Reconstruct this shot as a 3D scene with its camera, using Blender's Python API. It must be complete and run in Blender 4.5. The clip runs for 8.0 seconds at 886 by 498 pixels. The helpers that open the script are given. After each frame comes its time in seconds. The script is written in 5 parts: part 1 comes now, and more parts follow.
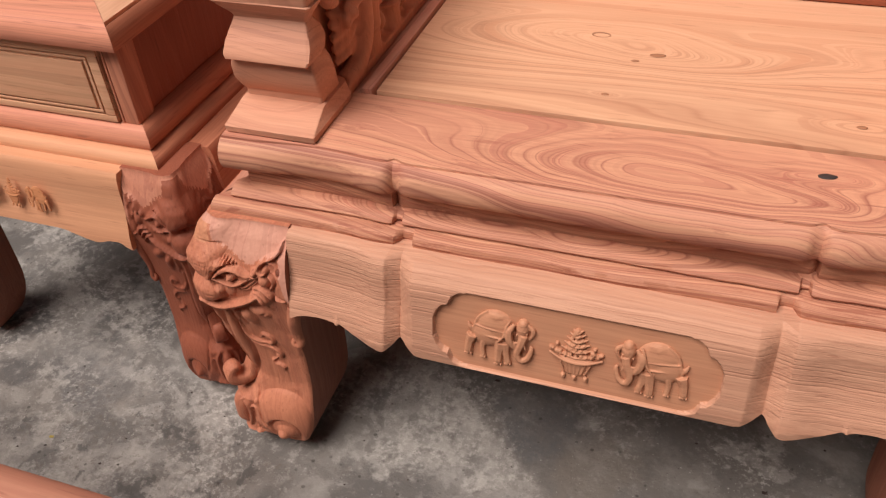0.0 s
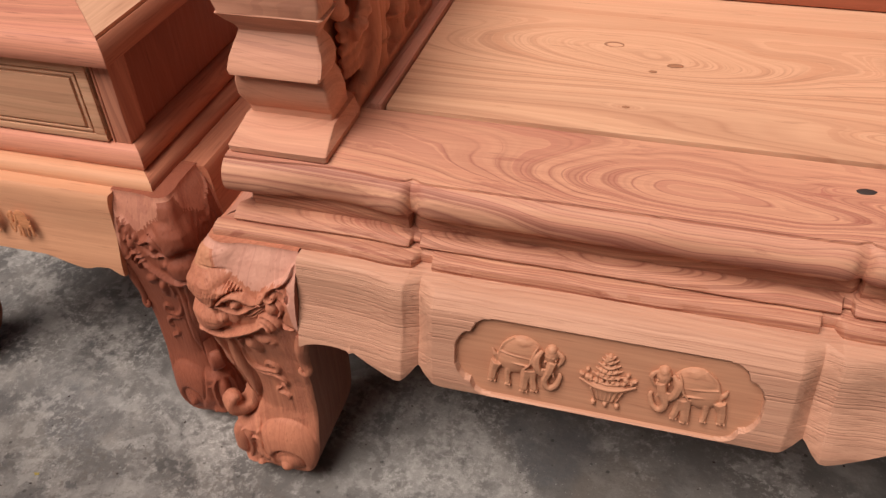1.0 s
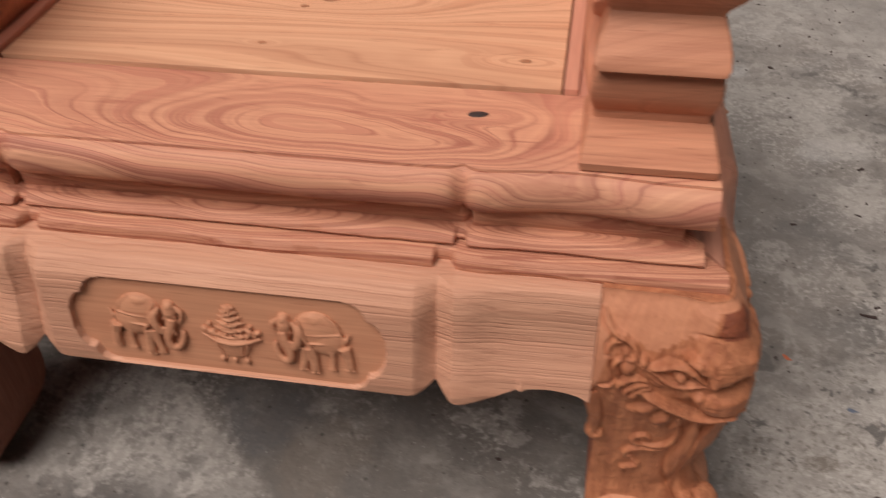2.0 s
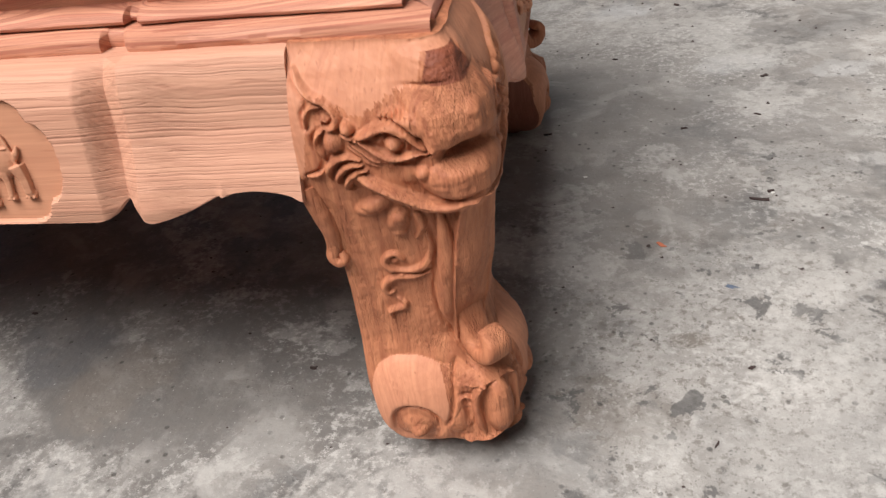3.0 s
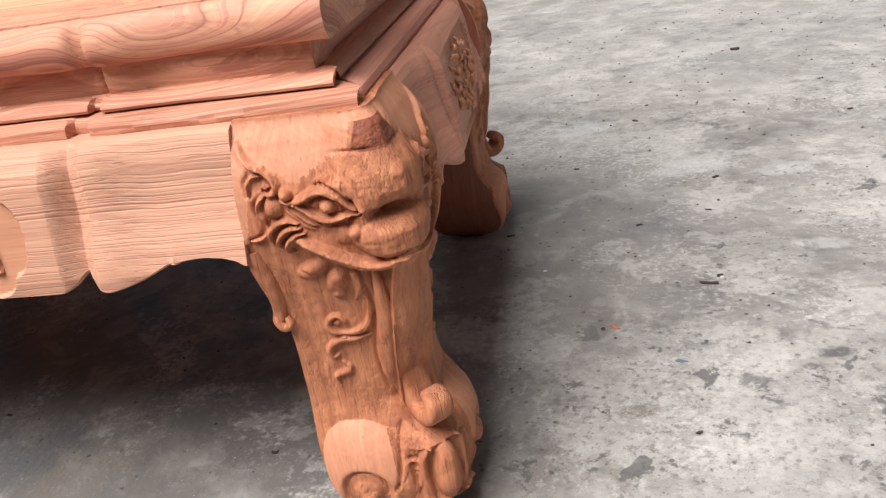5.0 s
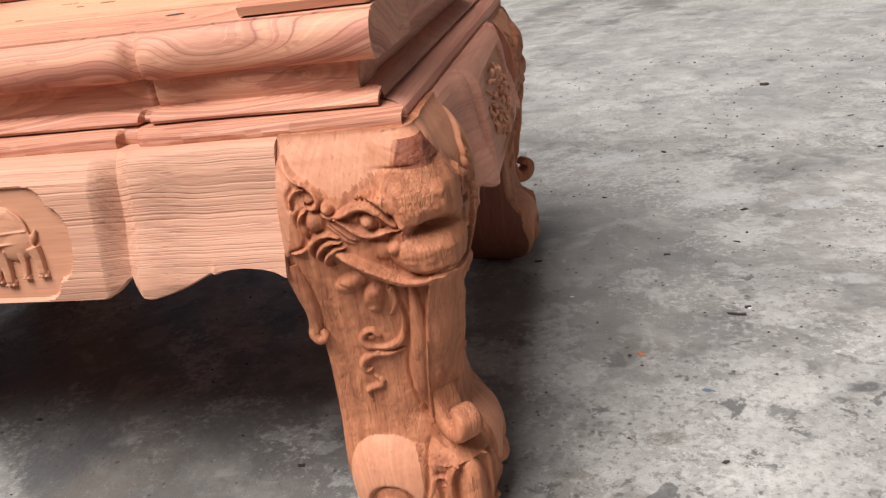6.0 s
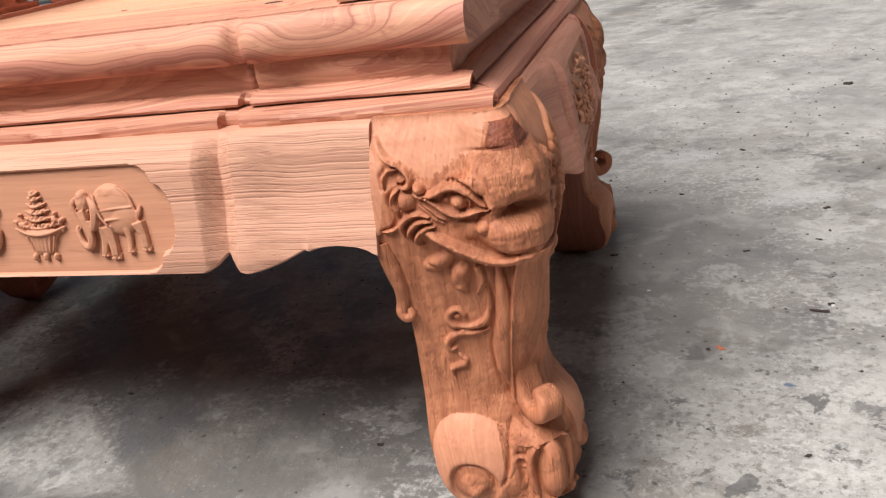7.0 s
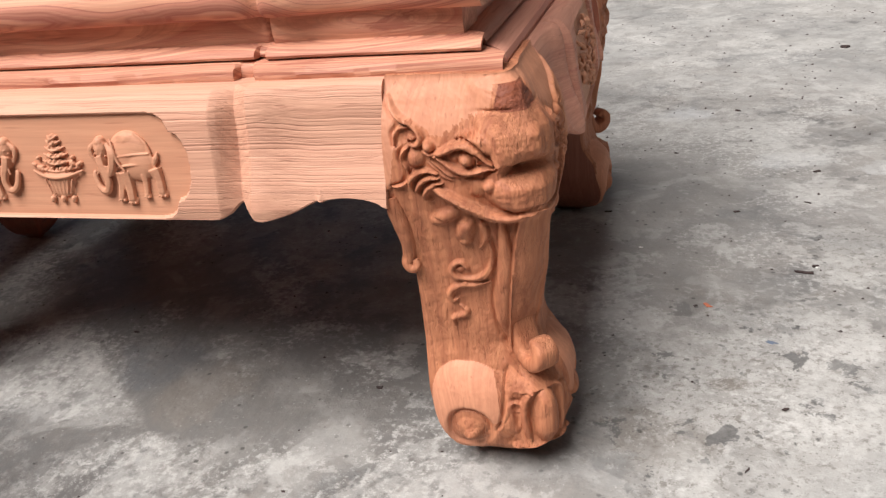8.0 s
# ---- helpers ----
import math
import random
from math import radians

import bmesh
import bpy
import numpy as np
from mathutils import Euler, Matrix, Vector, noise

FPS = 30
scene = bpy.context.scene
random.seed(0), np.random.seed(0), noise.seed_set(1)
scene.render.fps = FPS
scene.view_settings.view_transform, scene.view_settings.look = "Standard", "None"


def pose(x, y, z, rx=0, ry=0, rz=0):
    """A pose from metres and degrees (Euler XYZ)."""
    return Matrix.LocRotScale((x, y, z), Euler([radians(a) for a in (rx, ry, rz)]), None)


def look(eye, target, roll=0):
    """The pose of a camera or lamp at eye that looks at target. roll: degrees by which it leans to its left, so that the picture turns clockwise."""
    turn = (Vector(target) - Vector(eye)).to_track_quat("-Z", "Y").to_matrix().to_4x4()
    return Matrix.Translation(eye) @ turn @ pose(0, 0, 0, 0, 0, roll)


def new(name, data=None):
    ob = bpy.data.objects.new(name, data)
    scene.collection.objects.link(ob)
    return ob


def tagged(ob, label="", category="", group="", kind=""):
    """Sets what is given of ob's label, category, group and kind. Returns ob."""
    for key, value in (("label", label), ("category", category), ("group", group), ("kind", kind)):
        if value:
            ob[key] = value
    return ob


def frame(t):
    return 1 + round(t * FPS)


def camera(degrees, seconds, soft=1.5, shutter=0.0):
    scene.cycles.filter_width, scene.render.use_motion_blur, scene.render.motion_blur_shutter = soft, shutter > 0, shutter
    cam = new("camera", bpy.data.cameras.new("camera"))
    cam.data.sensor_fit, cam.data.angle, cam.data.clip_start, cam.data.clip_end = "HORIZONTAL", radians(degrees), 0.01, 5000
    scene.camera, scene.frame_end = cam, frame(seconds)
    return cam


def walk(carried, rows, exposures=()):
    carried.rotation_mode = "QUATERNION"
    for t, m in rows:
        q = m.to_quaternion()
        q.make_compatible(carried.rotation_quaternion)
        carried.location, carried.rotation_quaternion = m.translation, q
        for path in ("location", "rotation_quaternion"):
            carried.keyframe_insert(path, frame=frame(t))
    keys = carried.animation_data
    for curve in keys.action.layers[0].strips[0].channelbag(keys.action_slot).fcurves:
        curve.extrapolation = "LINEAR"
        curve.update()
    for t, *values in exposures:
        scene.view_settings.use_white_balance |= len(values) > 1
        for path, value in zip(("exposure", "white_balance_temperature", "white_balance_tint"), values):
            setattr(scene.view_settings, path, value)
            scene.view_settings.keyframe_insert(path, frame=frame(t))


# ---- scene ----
cam = camera(54.9, 8.0, soft=1.3, shutter=0.2)
PATH = [
    (0, (0.092, -0.546, 0.869), (-0.47, 0.875, -0.42), -4.1),
    (0.5, (0.073, -0.539, 0.863), (-0.466, 0.88, -0.439), -4.4),
    (1, (0.027, -0.522, 0.86), (-0.451, 0.931, -0.429), -3.0),
    (1.2, (0.028, -0.502, 0.85), (-0.428, 0.971, -0.424), -3.6),
    (1.5, (0.056, -0.466, 0.829), (-0.309, 1.03, -0.447), -3.6),
    (1.7, (0.104, -0.458, 0.812), (-0.219, 1.044, -0.469), -3.4),
    (2, (0.264, -0.448, 0.793), (-0.018, 1.022, -0.533), -1.9),
    (2.2, (0.348, -0.439, 0.773), (0.042, 1.006, -0.576), -2.1),
    (3.3, (0.51, -0.479, 0.49), (0.076, 1.175, -0.547), -11.2),
    (3.5, (0.523, -0.492, 0.5), (0.063, 1.178, -0.499), -12.3),
    (4, (0.544, -0.505, 0.494), (0.085, 1.207, -0.433), -11.4),
    (4.5, (0.546, -0.508, 0.488), (0.142, 1.236, -0.405), -10.0),
    (4.7, (0.546, -0.512, 0.495), (0.158, 1.245, -0.377), -9.8),
    (6, (0.534, -0.531, 0.496), (0.104, 1.26, -0.285), -8.0),
    (6.5, (0.531, -0.541, 0.497), (0.055, 1.249, -0.259), -7.6),
    (7, (0.52, -0.553, 0.489), (-0.054, 1.208, -0.267), -8.5),
    (7.5, (0.525, -0.564, 0.494), (-0.043, 1.178, -0.308), -8.4),
    (8, (0.516, -0.579, 0.508), (-0.033, 1.135, -0.365), -6.6),
]
walk(cam, [(t, look(eye, target, roll)) for t, eye, target, roll in PATH], [(0.0, -0.07, 6950, 18), (2.0, -0.38, 6950, 18), (2.2, -0.40, 6900, 17), (3.3, 0.64, 6200, 11), (4.7, 0.72, 6200, 11), (5.8, 0.50, 6200, 11), (7.2, 0.58, 6200, 11), (8.0, 0.62, 6200, 11)])

# ---- world and light ----
SUN_ELEVATION, SUN_AZIMUTH = 60.0, 215.0   # azimuth: clockwise from +y, the side the light comes from
world = bpy.data.worlds.new("overcast_sky")
scene.world = world
world.use_nodes = True
wn = world.node_tree.nodes
sky = wn.new("ShaderNodeTexSky")
sky.sky_type = 'NISHITA'
sky.sun_disc = False
sky.sun_elevation = radians(SUN_ELEVATION)
sky.sun_rotation = radians(SUN_AZIMUTH)
sky.air_density, sky.dust_density, sky.ozone_density = 1.0, 6.0, 0.6
wn["Background"].inputs["Strength"].default_value = 0.019
world.node_tree.links.new(sky.outputs[0], wn["Background"].inputs["Color"])
sun = new("sun", bpy.data.lights.new("sun", 'SUN'))
sun.data.energy = 4.2
sun.data.angle = radians(40)
sun.data.color = (1.0, 0.95, 0.88)
a, e = radians(SUN_AZIMUTH), radians(SUN_ELEVATION)
sun.matrix_world = look((3 * math.sin(a) * math.cos(e), 3 * math.cos(a) * math.cos(e), 3 * math.sin(e)), (0, 0, 0))


# ---- materials ----
def nodes_of(name):
    mat = bpy.data.materials.new(name)
    mat.use_nodes = True
    nt = mat.node_tree
    return mat, nt, nt.nodes["Principled BSDF"]


def math_node(nt, op, a, b=None):
    n = nt.nodes.new("ShaderNodeMath")
    n.operation = op
    for k, v in enumerate((a, b)):
        if v is None:
            continue
        if isinstance(v, (int, float)):
            n.inputs[k].default_value = v
        else:
            nt.links.new(v, n.inputs[k])
    return n.outputs[0]


def noise_node(nt, vec, scale, detail=3.0, rough=0.5, distort=0.0):
    n = nt.nodes.new("ShaderNodeTexNoise")
    n.inputs["Scale"].default_value = scale
    n.inputs["Detail"].default_value = detail
    n.inputs["Roughness"].default_value = rough
    n.inputs["Distortion"].default_value = distort
    nt.links.new(vec, n.inputs["Vector"])
    return n.outputs["Fac"]


def ramp_node(nt, fac, stops):
    n = nt.nodes.new("ShaderNodeValToRGB")
    els = n.color_ramp.elements
    while len(els) < len(stops):
        els.new(0.5)
    for el, (p, c) in zip(els, stops):
        el.position = p
        el.color = (*c, 1) if len(c) == 3 else c
    nt.links.new(fac, n.inputs[0])
    return n.outputs[0]


def mix_node(nt, fac, a, b, mode='MIX'):
    n = nt.nodes.new("ShaderNodeMix")
    n.data_type, n.blend_type = 'RGBA', mode
    for k, v in ((0, fac), (6, a), (7, b)):
        if isinstance(v, (int, float)):
            n.inputs[k].default_value = v
        elif isinstance(v, tuple):
            n.inputs[k].default_value = (*v, 1)
        else:
            nt.links.new(v, n.inputs[k])
    return n.outputs[2]


def mapped(nt, scale, offset=(0, 0, 0), turn=0.0):
    tc = nt.nodes.new("ShaderNodeTexCoord")
    mp = nt.nodes.new("ShaderNodeMapping")
    mp.inputs["Scale"].default_value = scale
    mp.inputs["Location"].default_value = offset
    first = nt.nodes.new("ShaderNodeMapping")
    first.inputs["Rotation"].default_value = (radians(turn), 0, 0)
    info = nt.nodes.new("ShaderNodeObjectInfo")
    rnd = nt.nodes.new("ShaderNodeVectorMath")
    rnd.operation = 'SCALE'
    rnd.inputs[0].default_value = (3.1, 5.3, 4.7)
    nt.links.new(info.outputs["Random"], rnd.inputs["Scale"])
    add = nt.nodes.new("ShaderNodeVectorMath")
    add.operation = 'ADD'
    nt.links.new(tc.outputs["Object"], first.inputs["Vector"])
    nt.links.new(first.outputs[0], mp.inputs["Vector"])
    nt.links.new(mp.outputs[0], add.inputs[0])
    nt.links.new(rnd.outputs[0], add.inputs[1])
    return add.outputs[0]


def noise_line(nt, value, scale, detail=3.0, rough=0.6):
    """Noise along one value: bands of uneven width that follow its contours."""
    n = nt.nodes.new("ShaderNodeTexNoise")
    n.noise_dimensions = '1D'
    n.inputs["Scale"].default_value = scale
    n.inputs["Detail"].default_value = detail
    n.inputs["Roughness"].default_value = rough
    nt.links.new(value, n.inputs["W"])
    return n.outputs["Fac"]


def wood(name, axis, light, mid, dark, rings=14.0, figure=1.0, streak=0.25, bump=0.15, rough=0.62, offset=(0, 0, 0), pink=0.7, fine_scale=5.0, chisel=0.0, knots=(), mauve=0.0, turn=0.0, stretch=0.11, slope=(0.0, 2.6, 3.0), sawn=0.0, torn=0.0):
    """Raw rosewood, grain along axis 0, 1 or 2. knots: (centre, radius, height) that swirl the rings. turn: degrees the growth layers lean about x."""
    mat, nt, bsdf = nodes_of(name)
    step = lambda f, a, b: ramp_node(nt, f, [(a, (0, 0, 0)), (b, (1, 1, 1))])
    times = lambda f, k: math_node(nt, 'MULTIPLY', f, k)
    along = [1.0, 1.0, 1.0]
    along[axis] = stretch
    vec = mapped(nt, tuple(6.5 * k for k in along), offset, turn)
    h = noise_node(nt, vec, 0.8, 2.0, 0.35, 0.5)
    h = math_node(nt, 'ADD', h, times(noise_node(nt, vec, 3.2, 4.0, 0.55), 0.045))
    plain_tc = nt.nodes.new("ShaderNodeTexCoord")
    dot = nt.nodes.new("ShaderNodeVectorMath")
    dot.operation = 'DOT_PRODUCT'
    dot.inputs[1].default_value = slope
    nt.links.new(plain_tc.outputs["Object"], dot.inputs[0])
    h = math_node(nt, 'ADD', h, dot.outputs["Value"])
    if knots:
        tc = nt.nodes.new("ShaderNodeTexCoord")
        wob = noise_node(nt, tc.outputs["Object"], 7.0, 2.0, 0.45)
        for centre, radius, height in knots:
            mp = nt.nodes.new("ShaderNodeMapping")
            mp.inputs["Scale"].default_value = tuple((0.30 if k == axis else 1.0) / radius for k in range(3))
            mp.inputs["Location"].default_value = tuple(-c * (0.30 if k == axis else 1.0) / radius for k, c in enumerate(centre))
            nt.links.new(tc.outputs["Object"], mp.inputs["Vector"])
            ln = nt.nodes.new("ShaderNodeVectorMath")
            ln.operation = 'LENGTH'
            nt.links.new(mp.outputs[0], ln.inputs[0])
            d = math_node(nt, 'ADD', ln.outputs["Value"], times(math_node(nt, 'SUBTRACT', wob, 0.5), 0.7))
            g = math_node(nt, 'POWER', 2.718, times(math_node(nt, 'MULTIPLY', d, d), -1.0))
            h = math_node(nt, 'ADD', h, times(g, height))
    bands = noise_line(nt, h, rings * 5.0, 3.0, 0.65)
    wide = step(noise_line(nt, h, rings * 1.8, 3.0, 0.6), 0.30, 0.72)
    # thin growth lines of uneven spacing
    edge = math_node(nt, 'ABSOLUTE', math_node(nt, 'SUBTRACT', noise_line(nt, h, rings * 3.4, 2.0, 0.5), 0.52))
    lines = ramp_node(nt, edge, [(0.0, (1, 1, 1)), (0.025, (0.6,) * 3), (0.085, (0, 0, 0))])
    patch = ramp_node(nt, noise_node(nt, vec, 0.9, 3.0, 0.55), [(0.38, (0.0,) * 3), (0.56, (1, 1, 1))])
    fine_s = [60.0, 60.0, 60.0]
    fine_s[axis] = 2.0
    fine = noise_node(nt, mapped(nt, tuple(fine_s), offset, turn), fine_scale, 4.0, 0.62, 0.15)
    fine2 = step(fine, 0.40, 0.62)
    tone2 = step(noise_node(nt, vec, 0.6, 4.0, 0.6, 0.6), 0.38, 0.60)
    base = mix_node(nt, times(math_node(nt, 'MAXIMUM', times(tone2, 0.55), wide), pink), light, mid)
    if mauve:
        mv = step(noise_node(nt, mapped(nt, tuple(9 * k for k in along), (4, 2, 7), turn), 0.6, 3.0, 0.6, 0.8), 0.52, 0.70)
        base = mix_node(nt, times(mv, mauve), base, (0.40, 0.185, 0.145))
    col = mix_node(nt, times(step(bands, 0.46, 0.78), 0.42 * figure), base, mix_node(nt, 0.60, mid, dark))
    pale = tuple(min(0.8, c * 1.12) for c in light)
    col = mix_node(nt, times(step(bands, 0.46, 0.30), 0.45), col, pale)
    col = mix_node(nt, times(math_node(nt, 'MULTIPLY', lines, patch), min(0.8, 0.45 * figure)), col, mix_node(nt, 0.25, dark, mid))
    col = mix_node(nt, times(fine2, streak), col, mix_node(nt, 0.5, mid, dark))
    saw_h = 0.0
    if sawn:
        # long saw lines that wave with the cut surface
        cutline = nt.nodes.new("ShaderNodeVectorMath")
        cutline.operation = 'DOT_PRODUCT'
        cutline.inputs[1].default_value = (0.0, 0.35, 1.0)
        nt.links.new(plain_tc.outputs["Object"], cutline.inputs[0])
        wave = math_node(nt, 'ADD', cutline.outputs["Value"], times(noise_node(nt, plain_tc.outputs["Object"], 9.0, 3.0, 0.5), 0.012))
        marks = step(noise_line(nt, wave, 520.0, 2.0, 0.6), 0.50, 0.68)
        broken = step(noise_node(nt, mapped(nt, (9, 60, 60), offset), 1.0, 3.0, 0.6), 0.36, 0.62)
        saw_h = math_node(nt, 'MULTIPLY', marks, broken)
        col = mix_node(nt, times(saw_h, sawn), col, mix_node(nt, 0.35, mid, dark))
    if torn:
        # torn, redder flecks left by the tools
        torn_s = [46.0, 46.0, 46.0]
        torn_s[axis] = 9.0
        fleck = step(noise_node(nt, mapped(nt, tuple(torn_s), (2.0, 5.0, 3.0), turn), 1.0, 6.0, 0.72, 0.6), 0.575, 0.640)
        col = mix_node(nt, times(fleck, torn), col, mix_node(nt, 0.55, mid, dark))
    # short dark pores
    pore_s = [210.0, 210.0, 210.0]
    pore_s[axis] = 14.0
    pores = step(noise_node(nt, mapped(nt, tuple(pore_s), offset, turn), 1.6, 1.0, 0.5), 0.66, 0.76)
    col = mix_node(nt, times(pores, 0.35), col, dark)
    nt.links.new(col, bsdf.inputs["Base Color"])
    nt.links.new(math_node(nt, 'ADD', times(fine, 0.2), rough - 0.1), bsdf.inputs["Roughness"])
    bsdf.inputs["Specular IOR Level"].default_value = 0.35
    bp = nt.nodes.new("ShaderNodeBump")
    bp.inputs["Strength"].default_value = bump
    bp.inputs["Distance"].default_value = 0.0012
    nt.links.new(math_node(nt, 'SUBTRACT', math_node(nt, 'ADD', fine, times(bands, 0.3)), math_node(nt, 'ADD', times(pores, 0.4), times(saw_h, 1.0) if sawn else (times(math_node(nt, 'MULTIPLY', noise_node(nt, mapped(nt, (520, 520, 130), offset), 1.0, 3.0, 0.7), step(noise_node(nt, mapped(nt, (1, 1, 1), offset), 38.0, 2.0, 0.5), 0.40, 0.66)), chisel) if chisel else 0.0))), bp.inputs["Height"])
    nt.links.new(bp.outputs[0], bsdf.inputs["Normal"])
    return mat


RED = (0.27, 0.080, 0.050)
RAIL_KNOTS = [((0.085, 0.083, 0.428), 0.045, 0.75), ((0.163, 0.071, 0.428), 0.016, 0.25), ((0.187, 0.117, 0.428), 0.012, 0.2), ((-0.02, 0.080, 0.428), 0.050, 0.25), ((0.27, 0.03, 0.41), 0.022, 0.35)]
PANEL_KNOTS = [((-0.0485, 0.335, 0.43), 0.026, 1.3), ((0.018, 0.303, 0.43), 0.026, 1.3), ((-0.003, 0.283, 0.43), 0.006, 0.12), ((-0.021, 0.208, 0.43), 0.005, 0.12), ((0.216, 0.203, 0.43), 0.008, 0.14), ((0.14, 0.33, 0.43), 0.035, 0.25), ((-0.12, 0.30, 0.43), 0.03, 0.20)]
wood_rail = wood("rosewood_rail", 0, (0.745, 0.392, 0.248), (0.50, 0.182, 0.132), (0.22, 0.058, 0.044), rings=3.0, figure=1.9, pink=1.0, streak=0.22, knots=RAIL_KNOTS, mauve=0.55, slope=(0.0, 2.6, 6.0), torn=0.45)
wood_panel = wood("rosewood_panel", 0, (0.745, 0.440, 0.285), (0.55, 0.260, 0.150), (0.31, 0.115, 0.066), rings=3.0, figure=1.25, streak=0.12, bump=0.06, knots=PANEL_KNOTS)
FRIEZE_KNOTS = [((0.235, 0.05, 0.378), 0.028, 0.5), ((0.31, 0.05, 0.382), 0.016, 0.35), ((-0.12, 0.05, 0.380), 0.035, 0.45), ((0.05, 0.05, 0.376), 0.03, 0.4)]
wood_apron = wood("rosewood_sawn", 0, (0.62, 0.342, 0.232), (0.54, 0.27, 0.182), (0.33, 0.135, 0.085), rings=5, figure=0.8, streak=0.25, bump=0.5, sawn=0.50)
wood_side = wood("rosewood_side_rail", 1, (0.61, 0.305, 0.21), (0.51, 0.21, 0.155), RED, slope=(1.3, 0.0, 1.6), rings=9, figure=0.8, pink=1.0, mauve=0.6)
wood_carved = wood("rosewood_carved", 2, (0.54, 0.226, 0.114), (0.43, 0.146, 0.072), (0.17, 0.046, 0.025), slope=(1.4, 0.9, 0.0), rings=6, figure=1.05, streak=0.44, bump=0.9, mauve=0.12, chisel=2.6, fine_scale=4.0, torn=0.6)
wood_sanded = wood("rosewood_sanded", 2, (0.60, 0.275, 0.158), (0.51, 0.205, 0.120), (0.29, 0.10, 0.058), slope=(1.4, 0.9, 0.0), rings=5, figure=0.55, streak=0.26, bump=0.28, mauve=0.25, fine_scale=4.0)
wood_end = wood("rosewood_end_grain", 1, (0.31, 0.096, 0.048), (0.24, 0.068, 0.036), (0.09, 0.024, 0.015), rings=9, figure=0.9, streak=0.5, bump=1.0, chisel=3.0, torn=0.5)
wood_frieze = wood("rosewood_frieze", 0, (0.69, 0.362, 0.228), (0.475, 0.175, 0.115), (0.19, 0.052, 0.032), rings=4.4, figure=2.0, pink=1.0, streak=0.40, bump=0.5, mauve=0.2, knots=FRIEZE_KNOTS, slope=(0.0, 2.6, 9.0), torn=0.8)
wood_post = wood("rosewood_post", 0, (0.68, 0.345, 0.228), (0.57, 0.245, 0.165), (0.30, 0.11, 0.065), rings=5, figure=0.35, streak=0.2, bump=0.3, mauve=0.45, stretch=0.3)
# browner copy of the post wood, carrying the right post's shade
wood_post_shaded = wood("rosewood_post_shaded", 0, (0.58, 0.270, 0.165), (0.46, 0.185, 0.112), (0.24, 0.082, 0.048), rings=5, figure=0.5, streak=0.3, bump=0.35, mauve=0.2, stretch=0.3)
wood_relief = wood("rosewood_relief", 0, (0.57, 0.285, 0.172), (0.49, 0.22, 0.13), (0.34, 0.125, 0.07), rings=6, figure=0.4, streak=0.3)
wood_table = wood("rosewood_table_apron", 0, (0.70, 0.365, 0.215), (0.62, 0.285, 0.16), (0.34, 0.125, 0.07), rings=4, figure=0.6, streak=0.2)
wood_dark = wood("rosewood_reddish", 0, (0.72, 0.32, 0.205), (0.61, 0.235, 0.165), (0.20, 0.055, 0.036), rings=9, figure=0.8, pink=1.0)
# the reddish wood again, with the shade of the table's sides in its colour
wood_dark_shaded_side = wood("rosewood_reddish_shaded_side", 1, (0.52, 0.20, 0.115), (0.44, 0.15, 0.088), (0.16, 0.042, 0.026), slope=(1.3, 0.0, 1.6), rings=9, figure=0.7)
wood_dark_post = wood("rosewood_reddish_post", 2, (0.60, 0.27, 0.17), (0.47, 0.165, 0.105), (0.20, 0.055, 0.036), slope=(1.4, 0.9, 0.0), rings=8, figure=0.9, pink=1.0)
wood_side_board = wood("rosewood_side_board", 1, (0.70, 0.40, 0.26), (0.58, 0.29, 0.18), (0.33, 0.125, 0.07), slope=(1.3, 0.0, 1.6), rings=4, figure=0.8)
wood_drawer = wood("rosewood_drawer", 0, (0.76, 0.45, 0.285), (0.62, 0.31, 0.185), (0.32, 0.125, 0.07), rings=4.0, figure=1.9, streak=0.2, bump=0.1, offset=(0.4, 0.2, 0.1))
wood_relief_orange = wood("rosewood_relief_orange", 0, (0.66, 0.29, 0.14), (0.56, 0.22, 0.10), (0.36, 0.12, 0.06), rings=6, figure=0.4, streak=0.3)
wood_knee = wood("rosewood_knee", 2, (0.58, 0.26, 0.17), (0.47, 0.175, 0.12), (0.20, 0.055, 0.04), slope=(1.4, 0.9, 0.0), rings=6, figure=0.6, pink=1.0, mauve=0.4, bump=0.3)
wood_pink = wood("rosewood_carved_pink", 2, (0.56, 0.225, 0.132), (0.44, 0.148, 0.090), (0.20, 0.055, 0.035), slope=(1.4, 0.9, 0.0), rings=6, figure=0.8, streak=0.34, bump=0.6, pink=1.0, mauve=0.35, chisel=2.0, fine_scale=4.0, torn=0.3)
wood_arm = wood("rosewood_arm_carving", 2, (0.60, 0.270, 0.165), (0.50, 0.195, 0.120), (0.26, 0.085, 0.052), slope=(1.4, 0.9, 0.0), rings=5, figure=0.5, streak=0.2, bump=0.25, mauve=0.2, fine_scale=4.0)
wood_foot = wood("rosewood_foot", 2, (0.54, 0.215, 0.125), (0.44, 0.150, 0.090), (0.22, 0.065, 0.040), slope=(1.4, 0.9, 0.0), rings=5, figure=0.5, streak=0.25, bump=0.25, pink=1.0, mauve=0.2, fine_scale=4.0)
# dark copy for the inner leg faces, their shade put into the colour
wood_shaded_inner = wood("rosewood_shaded_inner", 2, (0.30, 0.110, 0.066), (0.24, 0.080, 0.050), (0.11, 0.032, 0.022), slope=(1.4, 0.9, 0.0), rings=6, figure=0.6, streak=0.4, bump=0.6)
